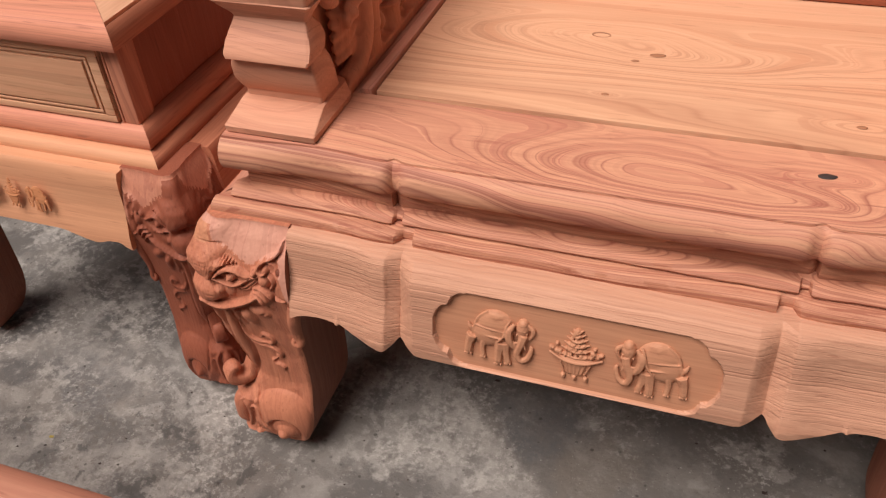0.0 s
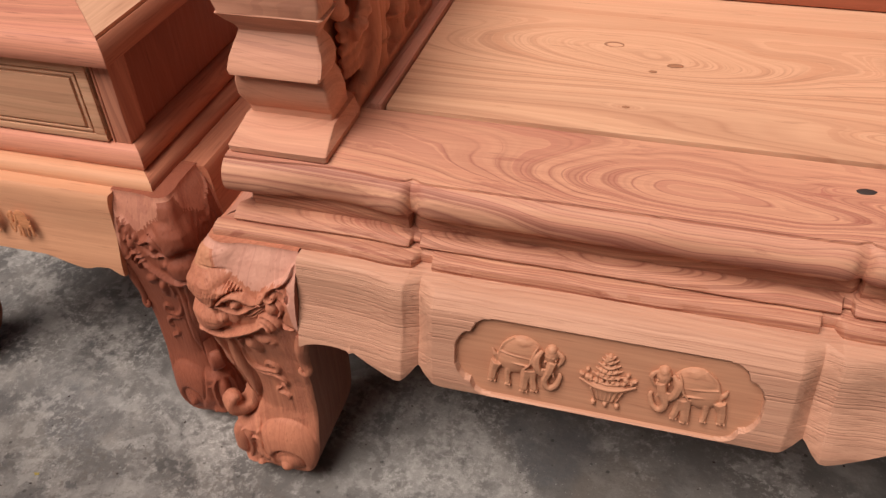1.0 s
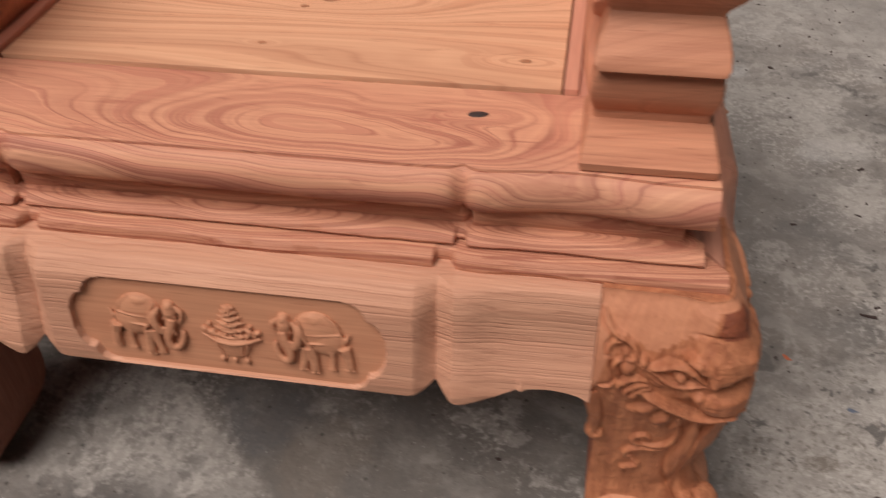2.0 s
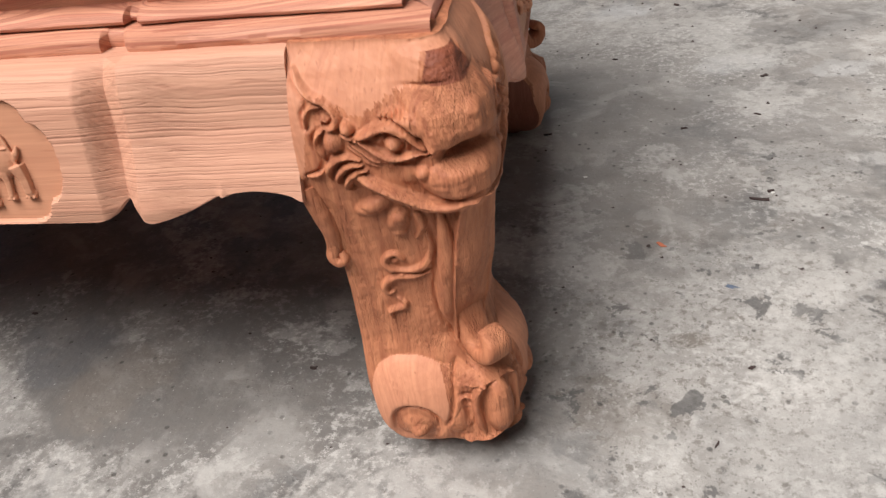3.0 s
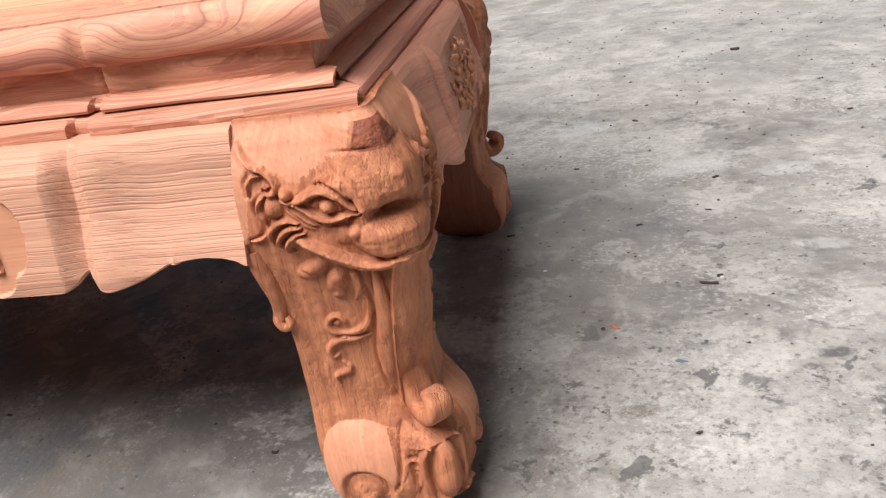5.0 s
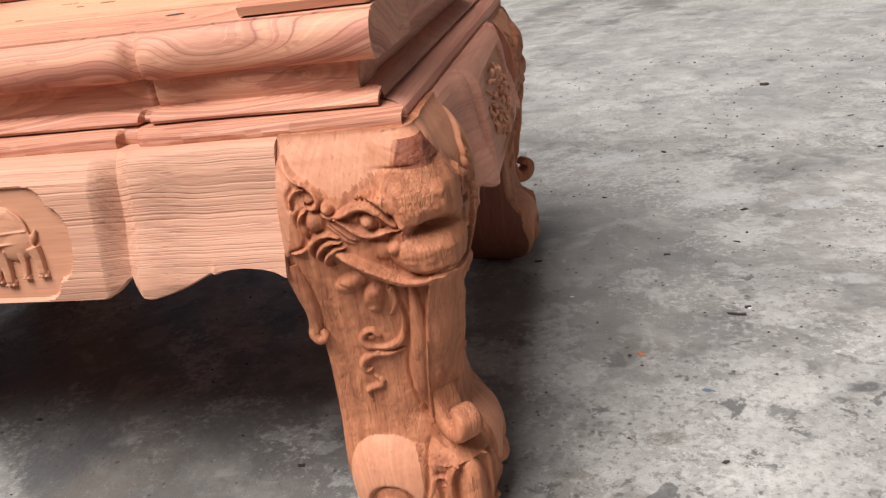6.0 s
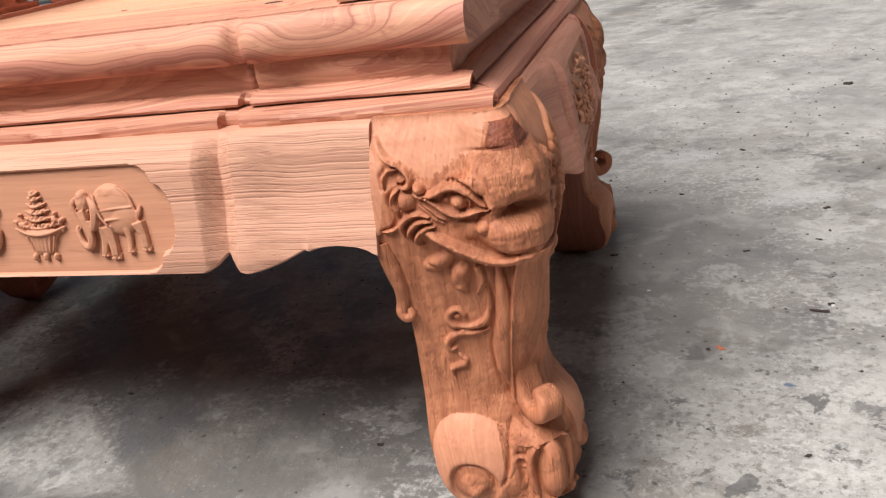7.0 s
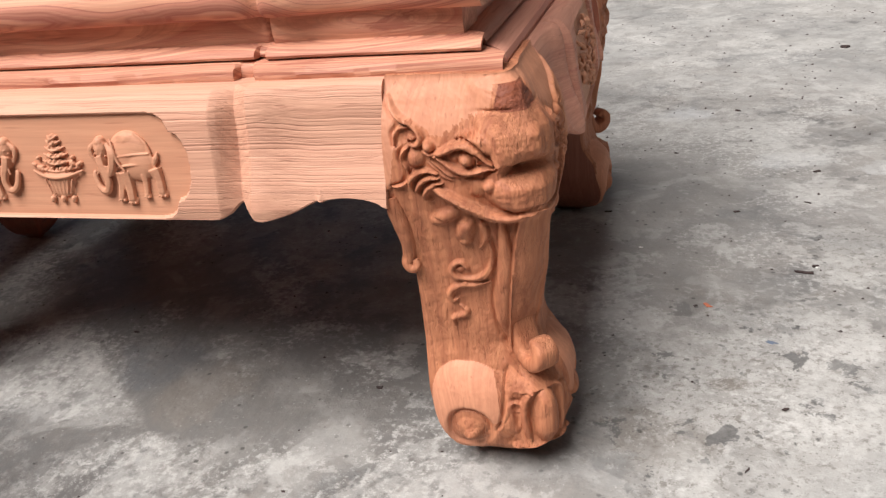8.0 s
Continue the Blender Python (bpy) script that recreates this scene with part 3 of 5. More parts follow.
class Relief:
    """Carving depth over a leg's outer faces: q runs from the corner inwards, z upwards."""

    def __init__(self, q, z):
        self.q, self.z = q, z
        self.h = np.zeros(q.shape)

    def near(self, pts, steps=6):
        """Distance to a smoothed line, and how far along it (0 to 1) the nearest point lies."""
        line = spline([(p[0], p[1], 0.0) for p in pts], steps)
        best = np.full(self.q.shape, 1.0)
        along = np.zeros(self.q.shape)
        n = len(line) - 1
        for k, (a, b) in enumerate(zip(line, line[1:])):
            dx, dz = b.x - a.x, b.y - a.y
            t = np.clip(((self.q - a.x) * dx + (self.z - a.y) * dz) / (dx * dx + dz * dz + 1e-12), 0, 1)
            d = np.hypot(self.q - a.x - t * dx, self.z - a.y - t * dz)
            closer = d < best
            best = np.where(closer, d, best)
            along = np.where(closer, (k + t) / n, along)
        return best, along

    def ridge(self, pts, widths, height, steps=6, dig=0.70, round_=2.0, lift=0.0):
        """A raised stroke, cut free of the ground along its edges."""
        d, t = self.near(pts, steps)
        w = np.interp(t, np.linspace(0, 1, len(widths)), widths)
        hs = np.interp(t, np.linspace(0, 1, len(height)), height) if isinstance(height, (list, tuple)) else height * np.minimum(1.0, 0.35 + w / max(widths) * 0.65)
        self.h -= dig * hs * np.exp(-(np.maximum(d - w, 0) / (0.8 * w + 0.0006)) ** 2) * (d > w * 0.9)
        r = np.clip(d / w, 0, 1)
        self.h = np.where(d < w, np.maximum(self.h, lift + hs * (1 - r ** round_) ** 0.5), self.h)

    def groove(self, pts, width, depth, steps=6):
        d, t = self.near(pts, steps)
        self.h -= depth * np.exp(-(d / width) ** 2) * np.minimum(1, 4 * np.minimum(t + 0.08, 1.08 - t))

    def dome(self, q, z, rq, rz, height, tilt=0.0, crisp=1.1, power=2.0, lift=0.0, dig=0.0):
        c, s_ = math.cos(radians(tilt)), math.sin(radians(tilt))
        u, v = (self.q - q) * c + (self.z - z) * s_, -(self.q - q) * s_ + (self.z - z) * c
        r = (np.abs(u / rq) ** power + np.abs(v / rz) ** power) ** (1 / power)
        f = (np.sqrt(np.maximum(crisp - r * r, 0)) - math.sqrt(crisp - 1)) / (math.sqrt(crisp) - math.sqrt(crisp - 1))
        if dig:
            self.h -= dig * np.exp(-(np.maximum(r - 1, 0) / 0.22) ** 2)
        self.h = np.where(r < 1, np.maximum(self.h, lift + height * f), self.h)


def ease(x, a, b):
    t = np.clip((x - a) / (b - a), 0, 1)
    return t * t * (3 - 2 * t)


def carve_leg(R):
    q, z = R.q, R.z
    # sloping flat above the mask, then the cut facet left on its corner
    line = (q - 0.0240) * 0.806 + (z - 0.3252) * 0.592          # below zero: on the corner's side of the cut
    notch = ease(-line, 0.0, 0.0008) * ease(z, 0.3205, 0.3265) * ease(0.3430 - z, 0.0, 0.0012)
    R.h -= notch * np.minimum(0.0012 + 0.30 * np.maximum(-line, 0), 0.0050)
    R.end_grain = notch * (R.h < -0.002)
    R.sanded = ((z > np.interp(q, [0.0, 0.0262, 0.040, 0.0495, 0.0609, 0.0732, 0.085, 0.095, 0.101, 0.108, 0.116], [0.33, 0.3255, 0.3215, 0.3175, 0.3115, 0.3060, 0.3165, 0.3225, 0.322, 0.300, 0.270]) + 0.0012 * np.sin(q * 800) + 0.0008 * np.sin(q * 2100)) & (notch < 0.5)).astype(float)
    # brow: a wedge that thickens towards the snout, its upper edge cut into hairs
    top = np.interp(q, [0.02, 0.0256, 0.0385, 0.0495, 0.0609, 0.0732, 0.08], [0.323, 0.3205, 0.3175, 0.3140, 0.3075, 0.3015, 0.300])
    top = top + 0.0007 * np.sin(q * 1900) + 0.0004 * np.sin(q * 3100 + 1)
    R.h = np.maximum(R.h, (0.0026 + 0.0052 * ease(0.075 - q, 0.0, 0.045)) * ease(top - z, 0.0, 0.0016 + 0.014 * ease(0.060 - q, 0.0, 0.03)) * ease(z, 0.284, 0.300) * (q < 0.076))
    for k in range(13):
        x0 = 0.071 - 0.0036 * k
        z0 = float(np.interp(x0, [0.0256, 0.0385, 0.0495, 0.0609, 0.0732], [0.3205, 0.3175, 0.3140, 0.3075, 0.3015]))
        R.groove([(x0 + 0.0015, z0 + 0.001), (x0 - 0.0008, z0 - 0.0025), (x0 - 0.0010, z0 - 0.0055 - 0.0002 * k)], 0.0010, 0.0030 + 0.00012 * k, 3)
    # cheek
    R.dome(0.052, 0.2700, 0.0140, 0.0095, 0.0026, 20, 1.3)
    R.dome(0.0560, 0.2675, 0.0035, 0.0050, -0.0, 0)
    R.groove([(0.060, 0.274), (0.0585, 0.268), (0.054, 0.264)], 0.0028, 0.0022)
    # snout: a blunt roll over a ball, both round the corner, with a deep mouth between
    dz = z - 0.3030 + 0.08 * q
    up = np.clip(1 - np.abs(dz / np.where(dz > 0, 0.0235, 0.0168 + 0.016 * ease(q, 0.010, 0.034))) ** 2.3, 0, 1) ** np.where(dz > 0, 0.85, 0.62)
    R.h = np.maximum(R.h, up * 0.0120 * np.clip(1 - (q / 0.043) ** 2.6, 0, 1) ** 0.9)
    ball_ = np.clip(1 - np.abs(q / 0.0440) ** 2.0 - np.abs((z - 0.2650) / 0.0215) ** 2.0, 0, 1) ** 1.05
    R.h = np.maximum(R.h, 0.0150 * ball_ + 0.35 * R.h * (ball_ > 0) * (1 - ball_) ** 2)
    R.dome(0.0375, 0.2715, 0.0075, 0.0060, 0.0068, -20, 1.3)
    for k in range(11):
        x0 = 0.036 - 0.0030 * k
        R.groove([(x0 + 0.0012, 0.3055 + 0.0008 * (k % 3)), (x0, 0.2985), (x0 - 0.0016, 0.2915 + 0.0006 * (k % 2))], 0.0006, 0.0009, 3)
    for k in range(9):
        x0 = 0.026 - 0.0028 * k
        R.groove([(x0 + 0.0010, 0.2755 - 0.0006 * (k % 2)), (x0 + 0.0004, 0.2690), (x0 - 0.0006, 0.2610)], 0.0005, 0.0005, 3)
    R.groove([(0.027, 0.2862), (0.0180, 0.2856), (0.0100, 0.2860), (-0.004, 0.2862)], 0.0036, 0.0055)
    R.groove([(0.036, 0.306), (0.0345, 0.296), (0.032, 0.287)], 0.0016, 0.0012)
    # eye
    R.h -= 0.0022 * np.exp(-((q - 0.064) / 0.013) ** 2 - ((z - 0.2745 - 0.35 * (q - 0.064)) / 0.0050) ** 2)
    R.h -= 0.0016 * np.exp(-((q - 0.104) / 0.006) ** 2 - ((z - 0.290) / 0.012) ** 2)
    R.dome(0.058, 0.2910, 0.0185, 0.0105, 0.0012, -14, 1.2)
    R.dome(0.0535, 0.2912, 0.0062, 0.0066, 0.0052, 0, 1.05, dig=0.0012)
    R.dome(0.0532, 0.2908, 0.0024, 0.0026, 0.0062, 0, 1.05)
    R.ridge([(0.0446, 0.2950), (0.0450, 0.2890), (0.0475, 0.2850)], [0.0006, 0.0010, 0.0006], 0.0030, 4, 0.2)
    R.ridge([(0.0865, 0.3003), (0.0843, 0.2973), (0.0772, 0.2947), (0.0692, 0.2975), (0.0607, 0.3012), (0.0520, 0.3022), (0.0445, 0.2985), (0.0377, 0.2912), (0.0330, 0.2868)], [0.0009, 0.0020, 0.0024, 0.0027, 0.0029, 0.0029, 0.0026, 0.0018, 0.0008], [0.0018, 0.0032, 0.0040, 0.0050, 0.0056, 0.0060, 0.0060, 0.0050])
    R.ridge([(0.0773, 0.2935), (0.0699, 0.2885), (0.0644, 0.2845), (0.0563, 0.2815), (0.0478, 0.2820), (0.0389, 0.2842), (0.0312, 0.2850)], [0.0010, 0.0019, 0.0023, 0.0025, 0.0023, 0.0017, 0.0008], [0.0025, 0.0034, 0.0042, 0.0046, 0.0048, 0.0046])
    R.ridge([(0.0822, 0.2911), (0.0751, 0.2841), (0.0694, 0.2795), (0.0611, 0.2778)], [0.0008, 0.0016, 0.0018, 0.0006], 0.0022)
    R.ridge([(0.084, 0.289), (0.0775, 0.2820), (0.0725, 0.2770), (0.066, 0.2745)], [0.0006, 0.0014, 0.0014, 0.0005], 0.0015)
    # ear with a pointed tip, and the mane's edge
    R.h = np.maximum(R.h, 0.0016 * ease(q - np.interp(z, [0.266, 0.272, 0.279, 0.285, 0.2915, 0.297, 0.3005, 0.31, 0.335], [0.120, 0.107, 0.100, 0.1005, 0.1035, 0.1015, 0.097, 0.098, 0.099]), 0.0, 0.0010) * ease(0.337 - z, 0.0, 0.008))
    R.ridge([(0.0962, 0.3370), (0.0985, 0.3285), (0.0961, 0.3215), (0.0893, 0.3172), (0.0852, 0.3120), (0.0849, 0.3058), (0.0900, 0.3026), (0.0944, 0.3052), (0.0930, 0.3085), (0.0908, 0.3072)], [0.0010, 0.0026, 0.0030, 0.0028, 0.0026, 0.0024, 0.0020, 0.0016, 0.0014, 0.0012], [0.0030, 0.0040, 0.0042, 0.0040, 0.0046, 0.0046, 0.0044, 0.0042, 0.0042], 5, 0.6)
    R.ridge([(0.1070, 0.3022), (0.1042, 0.3090), (0.0980, 0.3142), (0.0918, 0.3152)], [0.0008, 0.0018, 0.0018, 0.0008], 0.0036)
    R.groove([(0.1010, 0.3040), (0.1000, 0.3090), (0.0955, 0.3118)], 0.0030, 0.0052)
    R.ridge([(0.0965, 0.3008), (0.1014, 0.2970), (0.1032, 0.2915), (0.1003, 0.2850), (0.0997, 0.2793), (0.1021, 0.2736), (0.1070, 0.2711), (0.1144, 0.2699)], [0.0010, 0.0015, 0.0016, 0.0015, 0.0015, 0.0016, 0.0014, 0.0008], 0.0034)
    R.dome(0.0920, 0.2925, 0.0070, 0.0090, 0.0042, 20, 1.2)
    R.dome(0.0806, 0.3015, 0.0046, 0.0048, 0.0050, 0, 1.03, dig=0.0008)
    # curled whiskers and the long lip
    R.h -= 0.0016 * np.exp(-((q - 0.086) / 0.012) ** 2 - ((z - 0.2700) / 0.011) ** 2)
    R.ridge([(0.0781, 0.2799), (0.0872, 0.2823), (0.0948, 0.2796), (0.0994, 0.2740), (0.0982, 0.2660)], [0.0008, 0.0021, 0.0026, 0.0024, 0.0008], 0.0044)
    R.ridge([(0.0770, 0.2763), (0.0847, 0.2770), (0.0906, 0.2737), (0.0936, 0.2679), (0.0911, 0.2603)], [0.0008, 0.0020, 0.0024, 0.0023, 0.0008], 0.0048)
    R.ridge([(0.0750, 0.2727), (0.0821, 0.2716), (0.0871, 0.2672), (0.0880, 0.2616), (0.0837, 0.2581)], [0.0008, 0.0019, 0.0023, 0.0022, 0.0008], 0.0050)
    R.ridge([(0.0820, 0.2694), (0.0737, 0.2648), (0.0587, 0.2565), (0.0412, 0.2484), (0.0281, 0.2440), (0.0154, 0.2440), (0.0064, 0.2480), (-0.0037, 0.2530)], [0.0022, 0.0040, 0.0046, 0.0046, 0.0042, 0.0032, 0.0020], [0.0030, 0.0056, 0.0068, 0.0070, 0.0066, 0.0064, 0.0064], 6, 0.22)
    R.groove([(0.074, 0.2685), (0.0587, 0.2605), (0.042, 0.2530), (0.030, 0.2492), (0.022, 0.2487)], 0.0014, 0.0038)
    R.groove([(0.088, 0.2620), (0.074, 0.2575), (0.058, 0.2495), (0.042, 0.2420), (0.026, 0.2370)], 0.0022, 0.0030)
    R.groove([(0.076, 0.2640), (0.060, 0.2560), (0.043, 0.2482), (0.030, 0.2440)], 0.0006, 0.0010)
    # lumps and a curl below the lip
    R.dome(0.0725, 0.2440, 0.0135, 0.0075, 0.0040, -24, 1.3)
    R.groove([(0.081, 0.2435), (0.072, 0.2395), (0.066, 0.2405)], 0.0014, 0.0014)
    R.dome(0.0546, 0.2315, 0.0085, 0.0115, 0.0066, 0, 1.2, 2.4)
    R.dome(0.0535, 0.2225, 0.0060, 0.0050, 0.0056, 0, 1.15)
    R.ridge([(0.0425, 0.2375), (0.0380, 0.2265), (0.0410, 0.2150)], [0.0028, 0.0030, 0.0010], 0.0040)
    # vine on the face of the leg
    R.ridge([(0.0500, 0.1955), (0.0557, 0.2008), (0.0615, 0.1981), (0.0628, 0.1917), (0.0574, 0.1858), (0.0481, 0.1837), (0.0369, 0.1875), (0.0310, 0.1965), (0.0304, 0.2090), (0.0347, 0.2204)], [0.0018, 0.0024, 0.0026, 0.0028, 0.0031, 0.0034, 0.0034, 0.0030, 0.0024, 0.0006], 0.0048, 6, 0.7)
    R.dome(0.0560, 0.1945, 0.0034, 0.0034, 0.0024)
    R.groove([(0.0574, 0.1856), (0.0481, 0.1835), (0.0369, 0.1873), (0.0310, 0.1963), (0.0304, 0.2090)], 0.0005, 0.0008)
    R.ridge([(0.0298, 0.1832), (0.0414, 0.1795), (0.0525, 0.1790), (0.0597, 0.1748), (0.0625, 0.1687), (0.0598, 0.1634), (0.0555, 0.1650)], [0.0006, 0.0024, 0.0030, 0.0033, 0.0032, 0.0024, 0.0012], 0.0046, 6, 0.7)
    R.ridge([(0.0540, 0.1590), (0.0485, 0.1545), (0.0500, 0.1505), (0.0560, 0.1485), (0.0605, 0.1455), (0.0589, 0.1392)], [0.0008, 0.0024, 0.0028, 0.0027, 0.0024, 0.0006], 0.0042, 6, 0.7)
    # strap down the corner with ridges along its edge
    strap = (0.0042 + q * q / 0.075) * ease(0.0160 - q, 0.0, 0.0022) * ease(z, 0.112, 0.122) * ease(0.252 - z, 0.0, 0.006)
    R.h = np.maximum(R.h, strap)
    R.ridge([(0.0285, 0.2400), (0.0215, 0.2120), (0.0190, 0.1760), (0.0184, 0.1460), (0.0130, 0.1243)], [0.0020, 0.0056, 0.0064, 0.0056, 0.0022], 0.0062, 6, 0.22)
    R.groove([(0.0370, 0.2350), (0.0300, 0.2140), (0.0272, 0.1840), (0.0262, 0.1560), (0.0215, 0.1300)], 0.0014, 0.0014)
    # foot: a smooth dome, its coiled boss, and the toe with its folds
    R.dome(0.0590, 0.0570, 0.0405, 0.0490, 0.0135, 0, 1.06, 2.2)
    R.sanded = np.maximum(R.sanded, (np.abs((q - 0.0590) / 0.0400) ** 2.2 + np.abs((z - 0.0570) / 0.0485) ** 2.2 < 1) & (np.hypot(q - 0.064, z - 0.0455) > 0.0178) & (q > 0.036 + 0.012 * (z < 0.055)))
    R.dome(0.0300, 0.0500, 0.0340, 0.0480, 0.0050, 0, 1.3)
    R.dome(0.0640, 0.0455, 0.0175, 0.0180, 0.0128, 0, 1.02, 2.2, dig=0.0042)
    R.dome(0.0622, 0.0425, 0.0112, 0.0112, 0.0182, 0, 1.25)
    R.groove(spiral(0.0640, 0.0480, 0.0195, 0.0165, -30, 0.62, 12), 0.0018, 0.0034, 2)
    R.groove([(0.0238, 0.1005), (0.0290, 0.0900), (0.0320, 0.0740), (0.0370, 0.0560), (0.0420, 0.0460)], 0.0016, 0.0030)
    R.dome(0.0262, 0.0800, 0.0036, 0.0075, 0.0060, -8, 1.1)
    R.ridge([(0.0370, 0.0530), (0.0315, 0.0630), (0.0265, 0.0720), (0.0205, 0.0715), (0.0195, 0.0655), (0.0240, 0.0625), (0.0262, 0.0655)], [0.0010, 0.0024, 0.0024, 0.0020, 0.0017, 0.0013, 0.0012], 0.0074, 6, 0.12)
    R.ridge([(0.0360, 0.0530), (0.0380, 0.0460), (0.0310, 0.0390), (0.0240, 0.0330)], [0.0016, 0.0026, 0.0024, 0.0010], 0.0068, 6, 0.12)
    R.dome(0.0215, 0.0290, 0.0046, 0.0050, 0.0060, 0, 1.05, dig=0.0006)
    R.dome(0.0240, 0.0470, 0.0050, 0.0090, 0.0070, 0, 1.1)
    R.ridge([(0.0105, 0.0830), (0.0160, 0.0735), (0.0178, 0.0600), (0.0166, 0.0460), (0.0125, 0.0345)], [0.0014, 0.0032, 0.0036, 0.0034, 0.0014], 0.0080, 6, 0.16)
    R.groove([(0.0235, 0.0760), (0.0248, 0.0620), (0.0232, 0.0470), (0.0195, 0.0360)], 0.0016, 0.0016)
    R.dome(0.0, 0.0560, 0.0122, 0.0262, 0.0138, 0, 1.25, dig=0.0026)


def leg_mesh(nz, nq):
    """A leg alike on both sides of its corner: a tapered post with a bulged foot, relief carved on its two outer faces."""
    zs = np.linspace(0.0, 0.349, nz + 1)
    x0, y0, ro = (np.array([soft_table(tab, v) for v in zs])[:, None] for tab in (XI, YF, RO))
    cx, arc = CORNER - y0 - ro, ro * math.pi / 4
    Q = arc + cx - x0
    q = Q * np.linspace(0, 1, nq + 1)[None, :]
    z = np.repeat(zs[:, None], nq + 1, 1)
    shift = (ro - np.array([soft_table(RO_CUT, v) for v in zs])[:, None]) * (1 - math.pi / 4)
    R = Relief(q + shift * np.clip(q / 0.03, 0, 1), z)
    carve_leg(R)
    deep = ease(z, 0.225, 0.245) * ease(0.345 - z, 0.0, 0.02)      # the mask is cut deeper than the rest
    h = R.h + deep * (np.minimum(R.h, 0.006) * 0.75 - 0.0012)
    p = np.pad(h, 1, mode='edge')
    p[:, 0] = p[:, 2]
    h = 0.72 * h + 0.07 * (p[:-2, 1:-1] + p[2:, 1:-1] + p[1:-1, :-2] + p[1:-1, 2:])
    # bring the corner to its line
    bare = CORNER / math.sqrt(2) - math.sqrt(2) * y0 - (math.sqrt(2) - 1) * ro
    reach = np.array([soft_table(OUT, v) for v in zs])[:, None] - bare - h[:, :1]
    h = h + reach * np.exp(-(q / np.interp(z, [0.0, 0.10, 0.13, 0.23, 0.25, 0.31, 0.335], [0.030, 0.018, 0.020, 0.020, 0.024, 0.024, 0.022])) ** 2)
    rough = np.array([[noise.noise((a * 260, b * 260, 2.0)) + 0.5 * noise.noise((a * 700, b * 500, 7.0)) for a, b in zip(ra, rb)] for ra, rb in zip(q, z)])
    h = h + rough * (0.00024 + 0.00036 * (h > 0.0065) * (z > 0.25))
    h = h - np.interp(z, [0.0, 0.10, 0.20, 0.26], [0.004, 0.003, 0.0025, 0.0]) * np.clip(1 - (Q - q) / 0.005, 0, 1) ** 2
    turn = np.clip(math.pi / 4 - q / ro, 0, None)
    px = np.where(q < arc, cx + ro * np.sin(turn), cx - (q - arc)) + h * np.sin(turn)
    py = np.where(q < arc, y0 + ro - ro * np.cos(turn), y0) - h * np.cos(turn)
    dent = np.interp(zs, [0.05, 0.085, 0.105, 0.16, 0.20, 0.235, 0.26], [0.0, 0.003, 0.0120, 0.0120, 0.009, 0.003, 0.0])     # the side leans in towards the back
    flat = 1 - 0.45 * ease(q, 0.0, 0.012) * ease(z, 0.225, 0.245)      # the mask is shallower on the side
    hs = np.where((z < 0.11) & (q > 0.04), np.minimum(h, 0.0126 + 0.25 * np.maximum(h - 0.0126, 0)), h * flat)
    sx, sy = px + (hs - h) * np.sin(turn), py - (hs - h) * np.cos(turn)
    rows = []
    for i in range(nz + 1):
        front = [(px[i, k], py[i, k], zs[i]) for k in range(nq, -1, -1)]
        side = [(CORNER - sy[i, k] - dent[i] * (k / nq) ** 1.2, CORNER - sx[i, k], zs[i]) for k in range(1, nq + 1)]
        rows.append(front + side + [(x0[i, 0] + 0.001, CORNER - x0[i, 0] - 0.001, zs[i])])
    n = len(rows[0])
    verts = [p for row in rows for p in row]
    faces = [(i * n + k, i * n + (k + 1) % n, (i + 1) * n + (k + 1) % n, (i + 1) * n + k) for i in range(nz) for k in range(n)]
    faces += [tuple(range(n - 1, -1, -1)), tuple(range(nz * n, nz * n + n))]
    # leaf brackets that curl over the inner edges
    bm = bmesh.new()
    leaf = [(0.2950, 0.2600, -0.004), (0.2965, 0.2480, -0.003), (0.3000, 0.2330, -0.002), (0.3020, 0.2180, -0.002), (0.3010, 0.2060, -0.001), (0.2990, 0.1990, 0.001), (0.3025, 0.1945, 0.002), (0.3068, 0.1975, 0.002), (0.3055, 0.2030, 0.001)]
    for side in (False, True):
        tube(bm, [((CORNER - yf(b) + c - 0.004 - float(np.interp(b, [0.16, 0.20, 0.235, 0.26], [0.012, 0.009, 0.003, 0.0])), CORNER - a, b) if side else (a, yf(b) - c, b)) for a, b, c in leaf], [0.0060, 0.0072, 0.0074, 0.0066, 0.0058, 0.0050, 0.0046, 0.0038, 0.0026], 10)
    # the strap ends in a thick hook that curls out over the foot
    hook = spline([(0.2520, 0.158, 0), (0.2535, 0.142, 0), (0.2560, 0.125, 0), (0.2630, 0.1105, 0), (0.2740, 0.1065, 0), (0.2845, 0.1115, 0), (0.2868, 0.1205, 0), (0.2810, 0.1262, 0), (0.2765, 0.1225, 0)], 4)
    rows = []
    for k, c in enumerate(hook):
        d = (hook[min(k + 1, len(hook) - 1)] - hook[max(k - 1, 0)]).normalized()
        f = k / (len(hook) - 1)
        thick, wide = float(np.interp(f, [0, 0.3, 0.6, 0.85, 1], [0.0060, 0.0078, 0.0078, 0.0062, 0.0044])), float(np.interp(f, [0, 0.3, 0.55, 0.85, 1], [0.0125, 0.0120, 0.0125, 0.0100, 0.0075]))
        row = []
        for i in range(16):
            a = 6.2832 * i / 16
            ca, sa = math.copysign(abs(math.cos(a)) ** 0.5, math.cos(a)), math.copysign(abs(math.sin(a)) ** 0.5, math.sin(a))
            u, v, w = c.x - d.y * thick * ca, c.y + d.x * thick * ca, wide * sa
            u += 0.0010 * noise.noise((u * 130, v * 130, w * 130))
            row.append((CORNER / 2 + (u + w) / math.sqrt(2), CORNER / 2 - (u - w) / math.sqrt(2), v))
